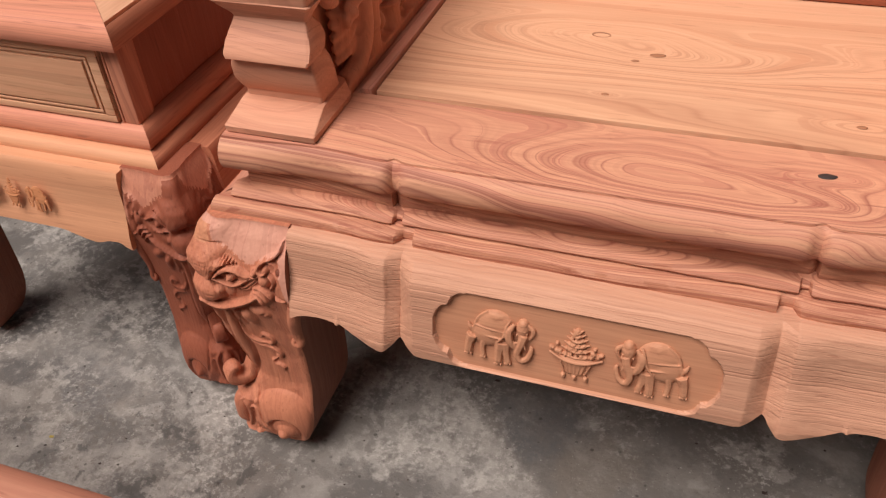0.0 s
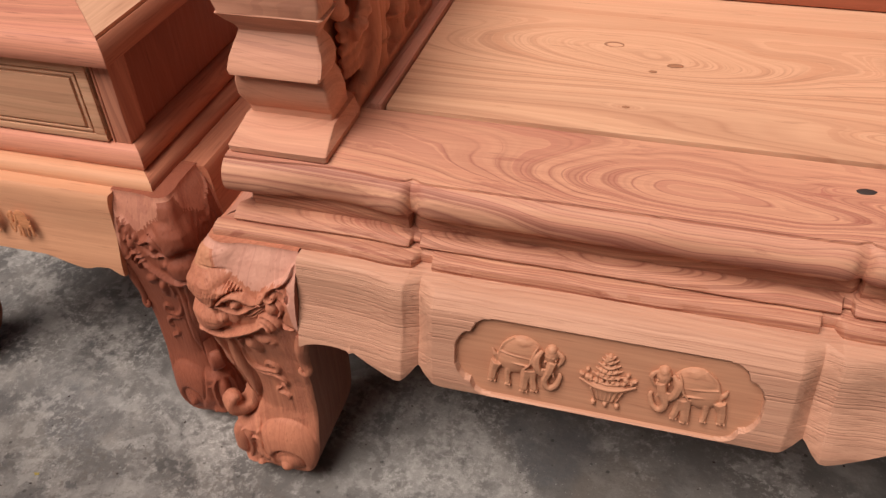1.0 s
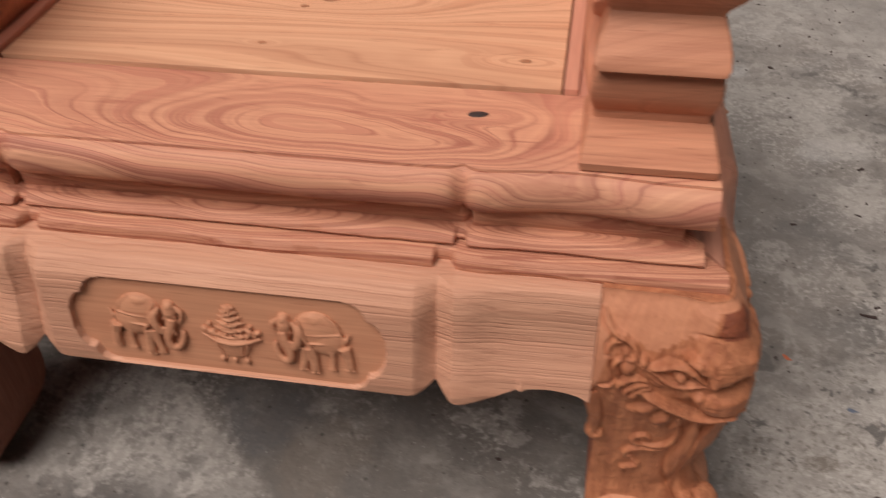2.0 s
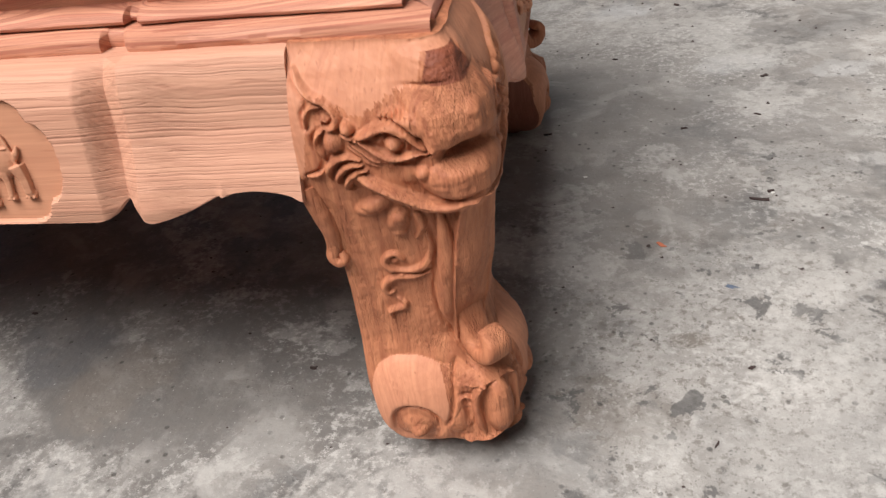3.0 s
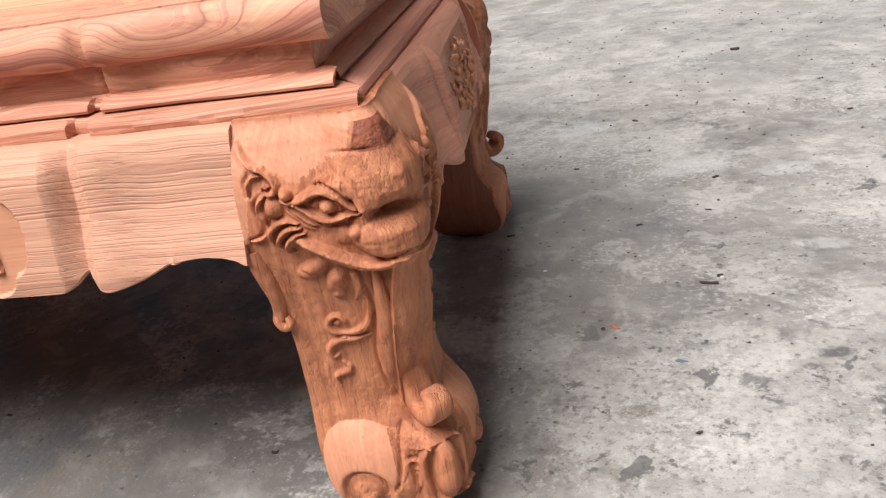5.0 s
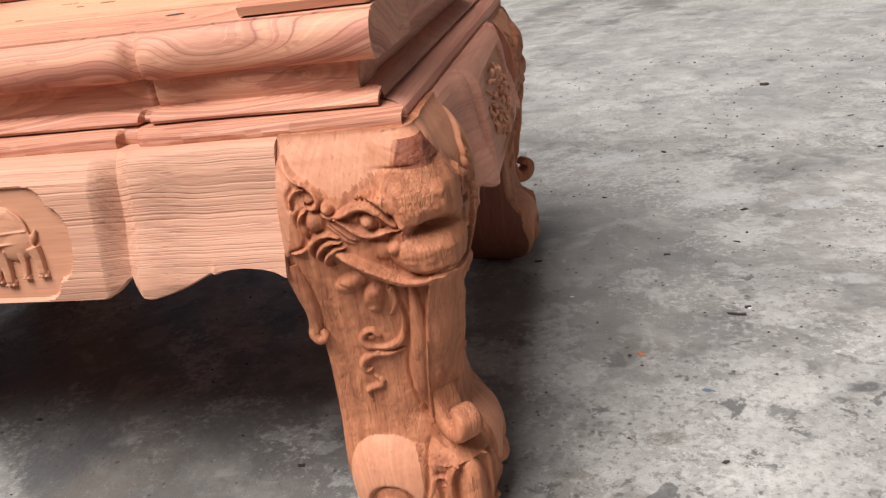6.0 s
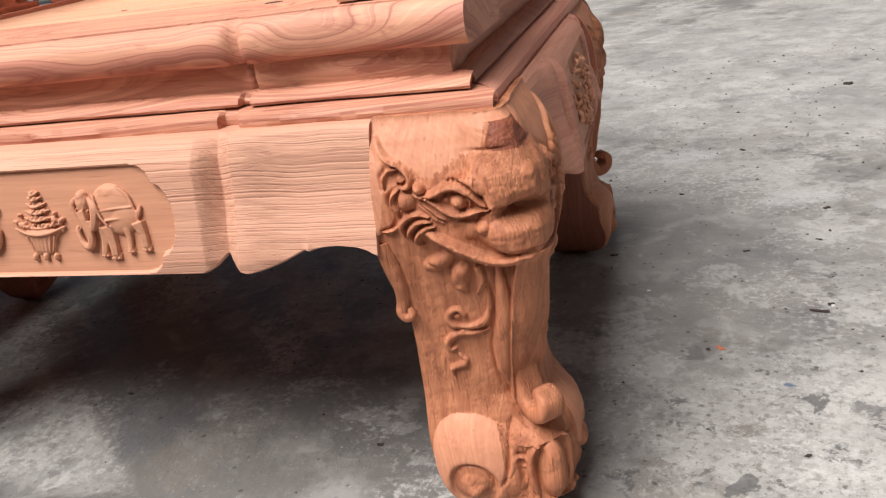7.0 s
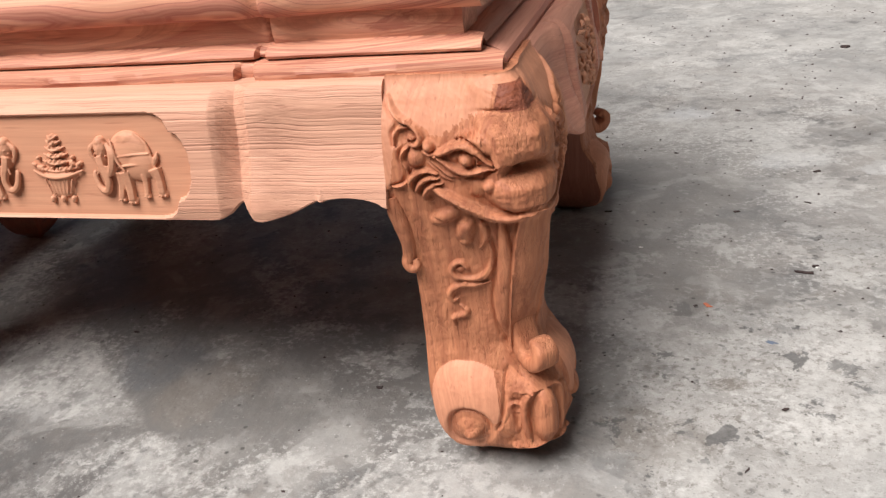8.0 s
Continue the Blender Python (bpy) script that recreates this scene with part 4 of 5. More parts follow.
        rows.append(row)
    sweep(bm, rows)
    bmesh.ops.recalc_face_normals(bm, faces=bm.faces)
    bm.verts.index_update()
    n0 = len(verts)
    verts += [tuple(v.co) for v in bm.verts]
    faces += [tuple(n0 + v.index for v in f.verts) for f in bm.faces]
    bm.free()
    me = bpy.data.meshes.new("leg")
    me.from_pydata(verts, [], faces)
    me.polygons.foreach_set("use_smooth", [True] * len(me.polygons))
    me.set_sharp_from_angle(angle=radians(60))
    # the rough cut at the top corner shows end grain
    marks = np.zeros(len(me.polygons), dtype=np.int32)
    cut = R.end_grain[:-1, :-1] > 0.5
    for i, k in zip(*np.nonzero(cut)):
        marks[i * n + nq - 1 - k] = 1
        marks[i * n + nq + k] = 1
    for i, k in zip(*np.nonzero((R.sanded[:-1, :-1] > 0.5) & ~cut)):
        marks[i * n + nq - 1 - k] = marks[i * n + nq + k] = 2 if zs[i] > 0.15 else 3
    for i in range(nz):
        marks[i * n + n - 2:i * n + n] = 4      # the two inner faces, darkened to paint in their shade
    me.materials.append(wood_carved)
    me.materials.append(wood_end)
    me.materials.append(wood_sanded)
    me.materials.append(wood_sanded)
    me.materials.append(wood_shaded_inner)
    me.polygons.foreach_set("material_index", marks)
    return me


LEG, LEG_PLAIN = leg_mesh(430, 145), leg_mesh(150, 56)      # the second for legs seen from afar
mirror_x = lambda c: Matrix.Translation((2 * c, 0, 0)) @ Matrix.Diagonal((-1, 1, 1, 1))
mirror_y = lambda c: Matrix.Translation((0, 2 * c, 0)) @ Matrix.Diagonal((1, -1, 1, 1))

# ---- mouldings ----
DEEP = 0.310        # the chair's middle, front to back


def rail(name, profile, plan, half, samples, material, parent, label="", mitred=True):
    """A front rail: profile of (y, z), closed, pushed back by plan(x)."""
    bm = bmesh.new()
    front = min(y for y, z in profile)
    rows = []
    for k in range(samples + 1):
        x = -half + 2 * half * k / samples
        s = plan(abs(x))
        row = []
        for y, z in profile:
            near = max(0.0, 1 - (y - front) / 0.03)
            n = noise.noise((x * 14, y * 60, z * 60)) + 0.6 * noise.noise((x * 45, y * 90 + 5, z * 90))
            mitre = max(0.0, (abs(x) - half + 0.13) / 0.13) if mitred else 0.0
            blend = 0.6 * mitre
            row.append((x - math.copysign(mitre * max(0.0, y - front - 0.02), x), y + s * near + (0.0006 if z > 0.375 else 0.0013) * n * near * (1 - blend), z + 0.00022 * near * noise.noise((x * 25, z * 70, 3.0)) * (1 - blend)))
        rows.append(row)
    sweep(bm, rows)
    bmesh.ops.recalc_face_normals(bm, faces=bm.faces)
    return part(name, bm, material, parent, label, auto=38)


def side_rail(name, profile, x_front, y0, y1, material, parent):
    """A side rail with the same profile; x_front: the outer face."""
    bm = bmesh.new()
    front = min(y for y, z in profile)
    at = lambda y, k: y0 + (y1 - y0) * k / 3 if y0 else y + 0.0208 + (y1 - 2 * y - 0.0208) * k / 3
    sweep(bm, [[(x_front - (y - front), at(y, k), z) for y, z in profile] for k in range(4)])
    bmesh.ops.recalc_face_normals(bm, faces=bm.faces)
    return part(name, bm, material, parent, auto=35)


SLAB_PLAN = [(0.0, 0.0), (0.165, 0.0), (0.176, 0.0015), (0.184, 0.0080), (0.188, 0.0085), (0.191, 0.0020), (0.200, -0.0005), (0.214, 0.0015), (0.235, 0.0060), (0.262, 0.0090), (0.285, 0.0080), (0.31, 0.0045), (0.335, 0.001), (0.4, 0.0)]
LEDGE_PLAN = [(0.0, 0.001), (0.1640, 0.001), (0.1655, 0.0025), (0.1668, 0.0115), (0.1770, 0.0115), (0.1805, 0.0050), (0.1840, 0.0005), (0.20, -0.001), (0.24, 0.002), (0.4, 0.0)]
FRIEZE_PLAN = [(0.0, 0.001), (0.184, 0.001), (0.1885, 0.0045), (0.1900, 0.0075), (0.1912, 0.0070), (0.1925, -0.0020), (0.23, 0.002), (0.4, 0.0)]
UPPER_PLAN = [(0.0, 0.0006), (0.1790, 0.0006), (0.1800, 0.0015), (0.1808, 0.0080), (0.1870, 0.0080), (0.1885, 0.0010), (0.1920, -0.0010), (0.24, 0.001), (0.4, 0.0)]
SLAB = [(0.154, 0.428), (0.070, 0.428), (0.0500, 0.4268), (0.0484, 0.4264), (0.0480, 0.4232), (0.0468, 0.4232), (0.0463, 0.4252), (0.0440, 0.4244), (0.0385, 0.4190), (0.0352, 0.4135), (0.0345, 0.4085), (0.0347, 0.4035), (0.0360, 0.3985), (0.0390, 0.3942), (0.0430, 0.3917), (0.050, 0.3910), (0.154, 0.391)]
SLAB_BACK = [(0.044, 0.428), (0.0380, 0.4218), (0.0300, 0.4162), (0.0250, 0.4090), (0.0235, 0.4020), (0.0255, 0.3962), (0.0300, 0.3925), (0.0365, 0.3910), (0.044, 0.391)]
FRIEZE = [(0.10, 0.3905), (0.052, 0.3905), (0.0515, 0.380), (0.053, 0.371), (0.055, 0.366), (0.10, 0.366)]
LEDGE_UP = [(0.10, 0.3700), (0.053, 0.3700), (0.045, 0.3690), (0.0385, 0.3660), (0.036, 0.3628), (0.0368, 0.3607), (0.10, 0.3607)]
LEDGE_LOW = [(0.10, 0.3590), (0.036, 0.3590), (0.030, 0.3580), (0.0245, 0.3555), (0.0225, 0.3510), (0.0235, 0.3460), (0.026, 0.3440), (0.10, 0.3440)]


# ---- the apron ----
P_MID = [(0.244, -0.0225), (0.255, -0.0235), (0.27, -0.0215), (0.29, -0.0180), (0.31, -0.0150), (0.325, -0.0130), (0.334, -0.0100), (0.341, -0.0040), (0.3455, 0.0020), (0.347, 0.0060)]
P_OUT = [(0.244, -0.0245), (0.255, -0.0250), (0.27, -0.0205), (0.285, -0.0135), (0.30, -0.0080), (0.315, -0.0055), (0.33, -0.0040), (0.339, -0.0015), (0.345, 0.0020), (0.347, 0.0060)]
A_PLAN = [(0.0, 0.0), (0.154, 0.0), (0.1558, 0.0006), (0.1700, 0.0104), (0.1715, 0.0110), (0.1722, 0.0100), (0.1845, -0.0014), (0.1860, -0.0018), (0.1920, -0.0015), (0.1980, -0.0002), (0.2050, 0.0020), (0.2130, 0.0045), (0.2230, 0.0068), (0.2350, 0.0083), (0.2500, 0.0093), (0.2940, 0.0105)]
A_FOOT = [(0.0, 0.246), (0.146, 0.246), (0.160, 0.2505), (0.1715, 0.2590), (0.180, 0.2515), (0.190, 0.2465), (0.200, 0.2480), (0.214, 0.2515), (0.230, 0.2580), (0.2375, 0.2606), (0.2395, 0.2598), (0.246, 0.2612), (0.260, 0.2622), (0.275, 0.2608), (0.286, 0.2580), (0.294, 0.2540)]
CART = [(0.0, 0.0), (0.100, 0.0), (0.108, 0.0015), (0.1145, 0.0060), (0.1172, 0.0120), (0.1180, 0.0150), (0.1240, 0.0170), (0.1290, 0.0230), (0.1325, 0.0320), (0.1335, 0.0435)]


def in_cartouche(x, z):
    """How far inside the sunken panel with bracketed ends a point is: 0 outside, 1 inside."""
    x = abs(x)
    if x > 0.1335 or not 0.2465 < z < 0.3335:
        return 0.0
    h = 0.0435 - lerp_table(CART, x)
    return min(1.0, max(0.0, (h - abs(z - 0.290)) / 0.0014, 0.0)) * min(1.0, (0.1335 - x) / 0.0012)


def apron_y(x, z, panel=True, notched=True):
    ax = abs(x)
    if not notched:
        y = lerp_table(P_OUT, z) * 0.8 + 0.004
        return y + (in_cartouche(x, z) * max(0.0, -0.0095 - 0.0105 * (0.3335 - z) / 0.087 + 0.0035 - y) if panel else 0.0)
    k = min(1.0, max(0.0, (ax - 0.160) / 0.022))
    y = lerp_table(P_MID, z) * (1 - k) + lerp_table(P_OUT, z) * k + lerp_table(A_PLAN, ax)
    y -= 0.0016 * math.exp(-((ax - 0.2395) / 0.0022) ** 2 - (max(0.0, z - 0.2600) / 0.0075) ** 2)     # a nib left by the saw
    if panel:
        y += in_cartouche(x, z) * max(0.0, -0.0188 + 0.150 * (z - 0.25) - 0.004 * x - y)
    return y


FLAT_FOOT = [(0.0, 0.262), (0.10, 0.262), (0.16, 0.256), (0.20, 0.252), (0.235, 0.257), (0.26, 0.258), (0.294, 0.250)]


def apron(name, length, place, material, parent, panel=True, label="", notched=True):
    """length: half length; place(s, y, z) sets a point of it into the world."""
    bm = bmesh.new()
    scale = 0.294 / length
    xs = []
    x = -0.294
    while x < 0.2935:
        xs.append(x)
        x += (0.0010 if 0.095 < abs(x) < 0.200 or 0.233 < abs(x) < 0.246 else 0.0024) * (1.0 if panel and notched else 2.5)
    xs.append(0.294)
    nz = 80 if panel and notched else 30
    rows = []
    for x in xs:
        zb = soft_table(A_FOOT if notched else FLAT_FOOT, abs(x))
        row = []
        for k in range(nz + 1):
            z = 0.347 - (0.347 - zb) * k / nz
            row.append(place(x / scale, apron_y(x, z, panel, notched), z))
        yb = apron_y(x, zb, panel, notched)
        row += [place(x / scale, yb + 0.004, zb - 0.002), place(x / scale, yb + 0.022, zb), place(x / scale, 0.05, 0.30), place(x / scale, 0.05, 0.347)]
        rows.append(row)
    sweep(bm, rows)
    bmesh.ops.recalc_face_normals(bm, faces=bm.faces)
    ob = part(name, bm, material, parent, label, auto=29)
    if panel and notched:
        # the floor of the sunken panel is cut smooth
        n = len(rows[0])
        inside = [in_cartouche(x, 0.347 - (0.347 - soft_table(A_FOOT, abs(x))) * k / nz) > 0.5 if k <= nz else False for x in xs for k in range(n)]
        ob.data.materials.append(wood_relief)
        ob.data.polygons.foreach_set("material_index", [int(all(inside[v] for v in p.vertices)) for p in ob.data.polygons])
    return ob


def relief_figure(flip):
    """A small standing figure in low relief: rounded body, head, four props, a curl and a tail."""
    bm = bmesh.new()
    f = -1 if flip else 1
    b = lambda x, z, rx, rz, o=0.0045, sub=2: ball(bm, (f * x, 0, z), (rx, o, rz), None, sub)
    s = lambda pts, rr: tube(bm, [(f * p[0], -(p[2] if len(p) > 2 else 0.002), p[1]) for p in pts], rr, 6, 4)
    b(0.0085, 0.0120, 0.0170, 0.0170, 0.0060, 3)
    b(0.0150, 0.0040, 0.0140, 0.0140, 0.0062, 3)
    b(0.0080, 0.0215, 0.0105, 0.0075, 0.0056)
    b(-0.0145, 0.0155, 0.0062, 0.0085, 0.0070)
    b(-0.0148, 0.0205, 0.0048, 0.0050, 0.0066)
    b(-0.0150, 0.0070, 0.0050, 0.0070, 0.0062)
    # trunk, ears, tusk
    s([(-0.0160, 0.010, 0.0035), (-0.0140, 0.001, 0.0045), (-0.0110, -0.0085, 0.0045), (-0.0128, -0.0155, 0.0040), (-0.0165, -0.0165, 0.0035), (-0.0205, -0.0125, 0.0030), (-0.0228, -0.0040, 0.0025), (-0.0215, -0.0010, 0.0020)], [0.0042, 0.0036, 0.0031, 0.0029, 0.0028, 0.0026, 0.0022, 0.0012])
    s([(-0.0190, 0.0205), (-0.0228, 0.0165), (-0.0235, 0.0125), (-0.0205, 0.0050)], [0.0010, 0.0024, 0.0022, 0.0010])
    s([(-0.0080, 0.0200, 0.004), (-0.0035, 0.0120, 0.0058), (-0.0050, 0.0020, 0.0058), (-0.0085, -0.0035, 0.0050), (-0.0098, 0.0030, 0.0060)], [0.0016, 0.0036, 0.0034, 0.0020, 0.0014])
    s([(-0.0165, 0.0020, 0.005), (-0.0185, -0.0040, 0.006)], [0.0012, 0.0006])
    # legs with rounded feet
    for x0, z0, x1, z1, r in ((-0.0010, -0.002, -0.0030, -0.0215, 0.0034), (0.0030, -0.002, 0.0055, -0.0235, 0.0042), (0.0185, -0.004, 0.0188, -0.0190, 0.0027), (0.0285, 0.000, 0.0320, -0.0180, 0.0040)):
        s([(x0, z0), ((x0 + x1) / 2 + 0.0008, (z0 + z1) / 2), (x1, z1)], [r * 1.35, r * 0.95, r * 0.85])
        b(x1, z1 - 0.0010, r * 1.20, r * 0.95, 0.0054, 1)
        for k in (-1, 0, 1):
            b(x1 + k * r * 0.7, z1 - 0.0026, 0.0011, 0.0012, 0.0062, 1)
    # back line, tail, cloth with its hem and tassels
    s([(0.0150, 0.0270), (0.0235, 0.0190), (0.0275, 0.0060), (0.0300, -0.0040)], [0.0010, 0.0014, 0.0014, 0.0008])
    s([(0.0280, 0.0020), (0.0305, 0.0075), (0.0325, 0.0125)], [0.0010, 0.0024, 0.0008])
    s([(-0.0045, 0.0230, 0.0040), (-0.0020, 0.0180, 0.0062), (0.0010, 0.0060, 0.0068), (0.0060, -0.0010, 0.0066)], [0.0008, 0.0010, 0.0010, 0.0008])
    for z0, o in ((0.0105, 0.0062), (0.0030, 0.0064)):
        s([(0.0000, z0 - 0.001, o - 0.001), (0.0120, z0 + 0.0004, o), (0.0260, z0 + 0.001, 0.0036)], [0.0006, 0.0007, 0.0006])
    for k in range(3):
        b(0.0045 + 0.0062 * k, 0.0000 - 0.001 * (k % 2), 0.0014, 0.0030, 0.0062, 1)
    for k in range(5):
        b(-0.0190 + 0.0022 * k, 0.0120 - 0.0022 * (k % 3), 0.0010, 0.0014, 0.0074, 1)
    b(-0.0170, 0.0150, 0.0012, 0.0010, 0.0082, 1)
    return carved("relief_carving", bm, 0.00055, 1)


def relief_vase():
    bm = bmesh.new()
    rng = random.Random(4)
    prof = [(-0.0190, 0.0070), (-0.0170, 0.0090), (-0.010, 0.0115), (-0.004, 0.0140), (-0.001, 0.0170), (0.001, 0.0175), (0.003, 0.0140)]
    sweep(bm, [[(r * math.cos(6.2832 * k / 16), 0.32 * r * math.sin(6.2832 * k / 16), z) for k in range(16)] for z, r in prof])
    for k in range(7):
        tube(bm, [(-0.0125 + 0.0042 * k, -0.0040, -0.003), (-0.0085 + 0.0028 * k, -0.0030, -0.0165)], [0.0009, 0.0007], 5, 2)
    for x in (-0.0095, 0.0, 0.0095):
        ball(bm, (x, -0.001, -0.0215), (0.0026, 0.004, 0.0042), None, 1)
    tube(bm, [(-0.0225, -0.002, 0.0045), (-0.010, -0.0050, 0.000), (0, -0.0055, -0.0012), (0.010, -0.0050, 0.000), (0.0225, -0.002, 0.0045)], [0.0012, 0.0016, 0.0018, 0.0016, 0.0012], 6)
    for z, w in ((0.006, 0.0150), (0.0125, 0.0100), (0.0185, 0.0078), (0.0245, 0.0060), (0.0300, 0.0036), (0.0345, 0.0012)):
        n = max(1, round(w / 0.0021))
        for k in range(n):
            x = -w + 2 * w * (k + 0.5) / n
            ball(bm, (x, -0.001, z + rng.uniform(-0.0008, 0.0008)), (rng.uniform(0.0019, 0.0028), rng.uniform(0.0035, 0.0055), rng.uniform(0.0022, 0.0032)), None, 1)
        tube(bm, [(-w - 0.003, -0.001, z + 0.001), (0, -0.0045, z - 0.0022), (w + 0.003, -0.001, z + 0.001)], [0.0010, 0.0012, 0.0010], 5, 3)
    for sx in (-1, 1):
        for k in range(9):
            ball(bm, (sx * (0.013 + 0.0085 * rng.random()), -0.001, 0.006 + 0.010 * rng.random()), (0.0021, 0.0036, 0.0024), None, 1)
    return carved("relief_carving", bm, 0.00055, 1)


def relief_spray(seed, w, h):
    """A sunken panel's filling of curling leaves."""
    bm = bmesh.new()
    rng = random.Random(seed)
    block(bm, -w * 0.5, w * 0.5, 0.001, 0.004, -h * 0.3, h * 0.3, 0)
    for k in range(75):
        x, z = rng.uniform(-w, w), rng.uniform(-h, h)
        if abs(x) / w + abs(z) / h > 1.25:
            continue
        a, l = rng.uniform(0, 360), rng.uniform(0.008, 0.017)
        c, s = math.cos(radians(a)), math.sin(radians(a))
        tube(bm, [(x - c * l / 2, 0.0, z - s * l / 2), (x + s * l * 0.15, -0.003, z - c * l * 0.15), (x + c * l / 2, -0.001, z + s * l / 2)], [0.0010, 0.0026, 0.0008], 6, 3)
    return carved("relief_carving", bm, 0.0009, 1)


FIGURE_A, FIGURE_B, VASE, SPRAY = relief_figure(False), relief_figure(True), relief_vase(), relief_spray(3, 0.07, 0.036)


# ---- the armchair ----
chair = thing("armchair", "raw unvarnished rosewood armchair with carved mask legs on concrete", "armchair")
rail("seat_front_rail", SLAB, lambda x: soft_table(SLAB_PLAN, x), 0.368, 240, wood_rail, chair, "pinkish rosewood board with a rounded, notched front edge", False)
rail("frieze", FRIEZE, lambda x: soft_table(FRIEZE_PLAN, x), 0.350, 360, wood_frieze, chair, "", False)
rail("upper_moulding", LEDGE_UP, lambda x: soft_table(UPPER_PLAN, x), 0.366, 360, wood_frieze, chair)
rail("lower_moulding", LEDGE_LOW, lambda x: soft_table(LEDGE_PLAN, x), 0.3845, 360, wood_frieze, chair)
for sgn in (1, -1):
    m = Matrix() if sgn > 0 else mirror_x(0)
    for nm, prof, xf, y0 in (("seat_side_rail", [(min(y, 0.068), z) for y, z in SLAB], 0.3655, 0.1545), ("side_frieze", FRIEZE, 0.3490, 0.1002), ("upper_side_moulding", LEDGE_UP, 0.3656, 0.0), ("lower_side_moulding", LEDGE_LOW, 0.3841, 0.0)):
        ob = side_rail(nm, prof, xf, y0, 2 * DEEP - y0, wood_side, chair)
        ob.matrix_basis = m
for nm, prof, half in (("seat_back_rail", SLAB_BACK, 0.368), ("back_frieze", FRIEZE, 0.350), ("upper_back_moulding", LEDGE_UP, 0.366), ("lower_back_moulding", LEDGE_LOW, 0.3845)):
    ob = rail(nm, prof, lambda x: 0.0, half, 4, wood_rail, chair)
    ob.matrix_basis = mirror_y(DEEP)

front_apron = apron("front_apron", 0.2937, lambda s, y, z: (s, y, z), wood_apron, chair, True, "pale sawn rosewood apron with a sunken carved panel")
for me, x, z, w, h in ((FIGURE_B, -0.0625, 0.2835, 1.12, 1.10), (VASE, 0.0045, 0.278, 1.10, 0.96), (FIGURE_A, 0.067, 0.2835, 1.12, 1.10)):
    mesh_part("relief_carving", me, wood_relief, front_apron, pose(x, -0.0180 + 0.150 * (z - 0.25) - 0.004 * x, z + 0.0040, -8.5) @ Matrix.Diagonal((w, 1, h, 1)))
for sgn in (1, -1):
    ob = apron("side_apron", DEEP - 0.1115, lambda s, y, z: (sgn * (CORNER - 0.004 - (0.8 * y if y < 0 else y) - 0.011 * (0.5 + 0.5 * s / (DEEP - 0.1115))), DEEP + s, z), wood_side, chair, True)
    mesh_part("relief_carving", SPRAY, wood_relief, ob, pose(sgn * 0.4100, DEEP, 0.289, -6, 0, 90 * sgn))
ob = apron("back_apron", 0.2968, lambda s, y, z: (s, 2 * DEEP - y, z), wood_apron, chair, False)
for mx in (False, True):
    for my in (False, True):
        m = (mirror_x(0) if mx else Matrix()) @ (Matrix.Translation((-0.011, 0, 0)) @ mirror_y(DEEP) if my else Matrix())
        mesh_part("leg", LEG_PLAIN if my else LEG, (wood_pink, wood_sanded, wood_mauve, wood_foot, wood_shaded_inner) if mx else wood_carved, chair, m, "orange-brown carved beast-mask leg with a scrolled foot")

# seat panel between the rails
bm = bmesh.new()
block(bm, -0.2495, 0.2495, 0.1610, 0.5745, 0.405, 0.4288, 0.0020)
block(bm, -0.2508, 0.2508, 0.1545, 0.1620, 0.406, 0.4185, 0.0008)
part("seat_panel", bm, wood_panel, chair, "pale rosewood seat panel with knots and swirling grain", auto=30)
bm = bmesh.new()
block(bm, -0.33, 0.33, 0.1545, 0.572, 0.392, 0.4045, 0)
part("seat_underboard", bm, wood_side, chair, auto=30)
for sgn in (1, -1):
    bm = bmesh.new()
    x0, x1 = sorted((sgn * 0.2512, sgn * 0.2630))
    block(bm, x0, x1, 0.1548, 0.5745, 0.405, 0.4335, 0.0015)
    part("seat_batten", bm, wood_side, chair, auto=30)
    bm = bmesh.new()
    x0, x1 = sorted((sgn * 0.2632, sgn * 0.3315))
    block(bm, x0, x1, 0.1545, 0.5745, 0.405, 0.4282, 0.001)
    part("seat_border", bm, wood_side, chair, auto=30)

# dark knot in the front rail
KNOT = plain("dark_knot", (0.045, 0.035, 0.035), 0.6)
BROWN_KNOT = plain("brown_knot", (0.38, 0.175, 0.095), 0.6)
for x, y, z, rx, ry, mat, label in ((0.187, 0.117, 0.4283, 0.0085, 0.0042, KNOT, "small blackened knot in the seat rail"), (-0.003, 0.283, 0.4292, 0.0042, 0.0026, BROWN_KNOT, ""), (0.018, 0.300, 0.4292, 0.0085, 0.0042, BROWN_KNOT, ""),
                                     (-0.021, 0.208, 0.4292, 0.0040, 0.0022, BROWN_KNOT, ""), (0.216, 0.203, 0.4292, 0.0050, 0.0030, BROWN_KNOT, "")):
    bm = bmesh.new()
    ball(bm, (x, y, z), (rx, ry, 0.0006), pose(0, 0, 0, 0, 0, 8), 2)
    for v in bm.verts:
        v.co.x += 0.12 * rx * noise.noise((v.co.x * 400, v.co.y * 400, x * 50))
        v.co.y += 0.25 * ry * noise.noise((v.co.x * 300 + 9, v.co.y * 300, x * 50))
    part("knot", bm, mat, chair, label)
bm = bmesh.new()
rows = []
for k in range(36):
    a = 6.2832 * k / 36
    w = 0.0009 + 0.0005 * math.sin(a - 0.6)
    rows.append([(-0.0485 + (0.0098 + dx) * math.cos(a), 0.335 + (0.0052 + dx) * math.sin(a), z) for dx, z in ((-w, 0.4287), (-w, 0.42905), (w, 0.42905), (w, 0.4287))])
sweep(bm, rows + rows[:1], cap=False)
bmesh.ops.recalc_face_normals(bm, faces=bm.faces)
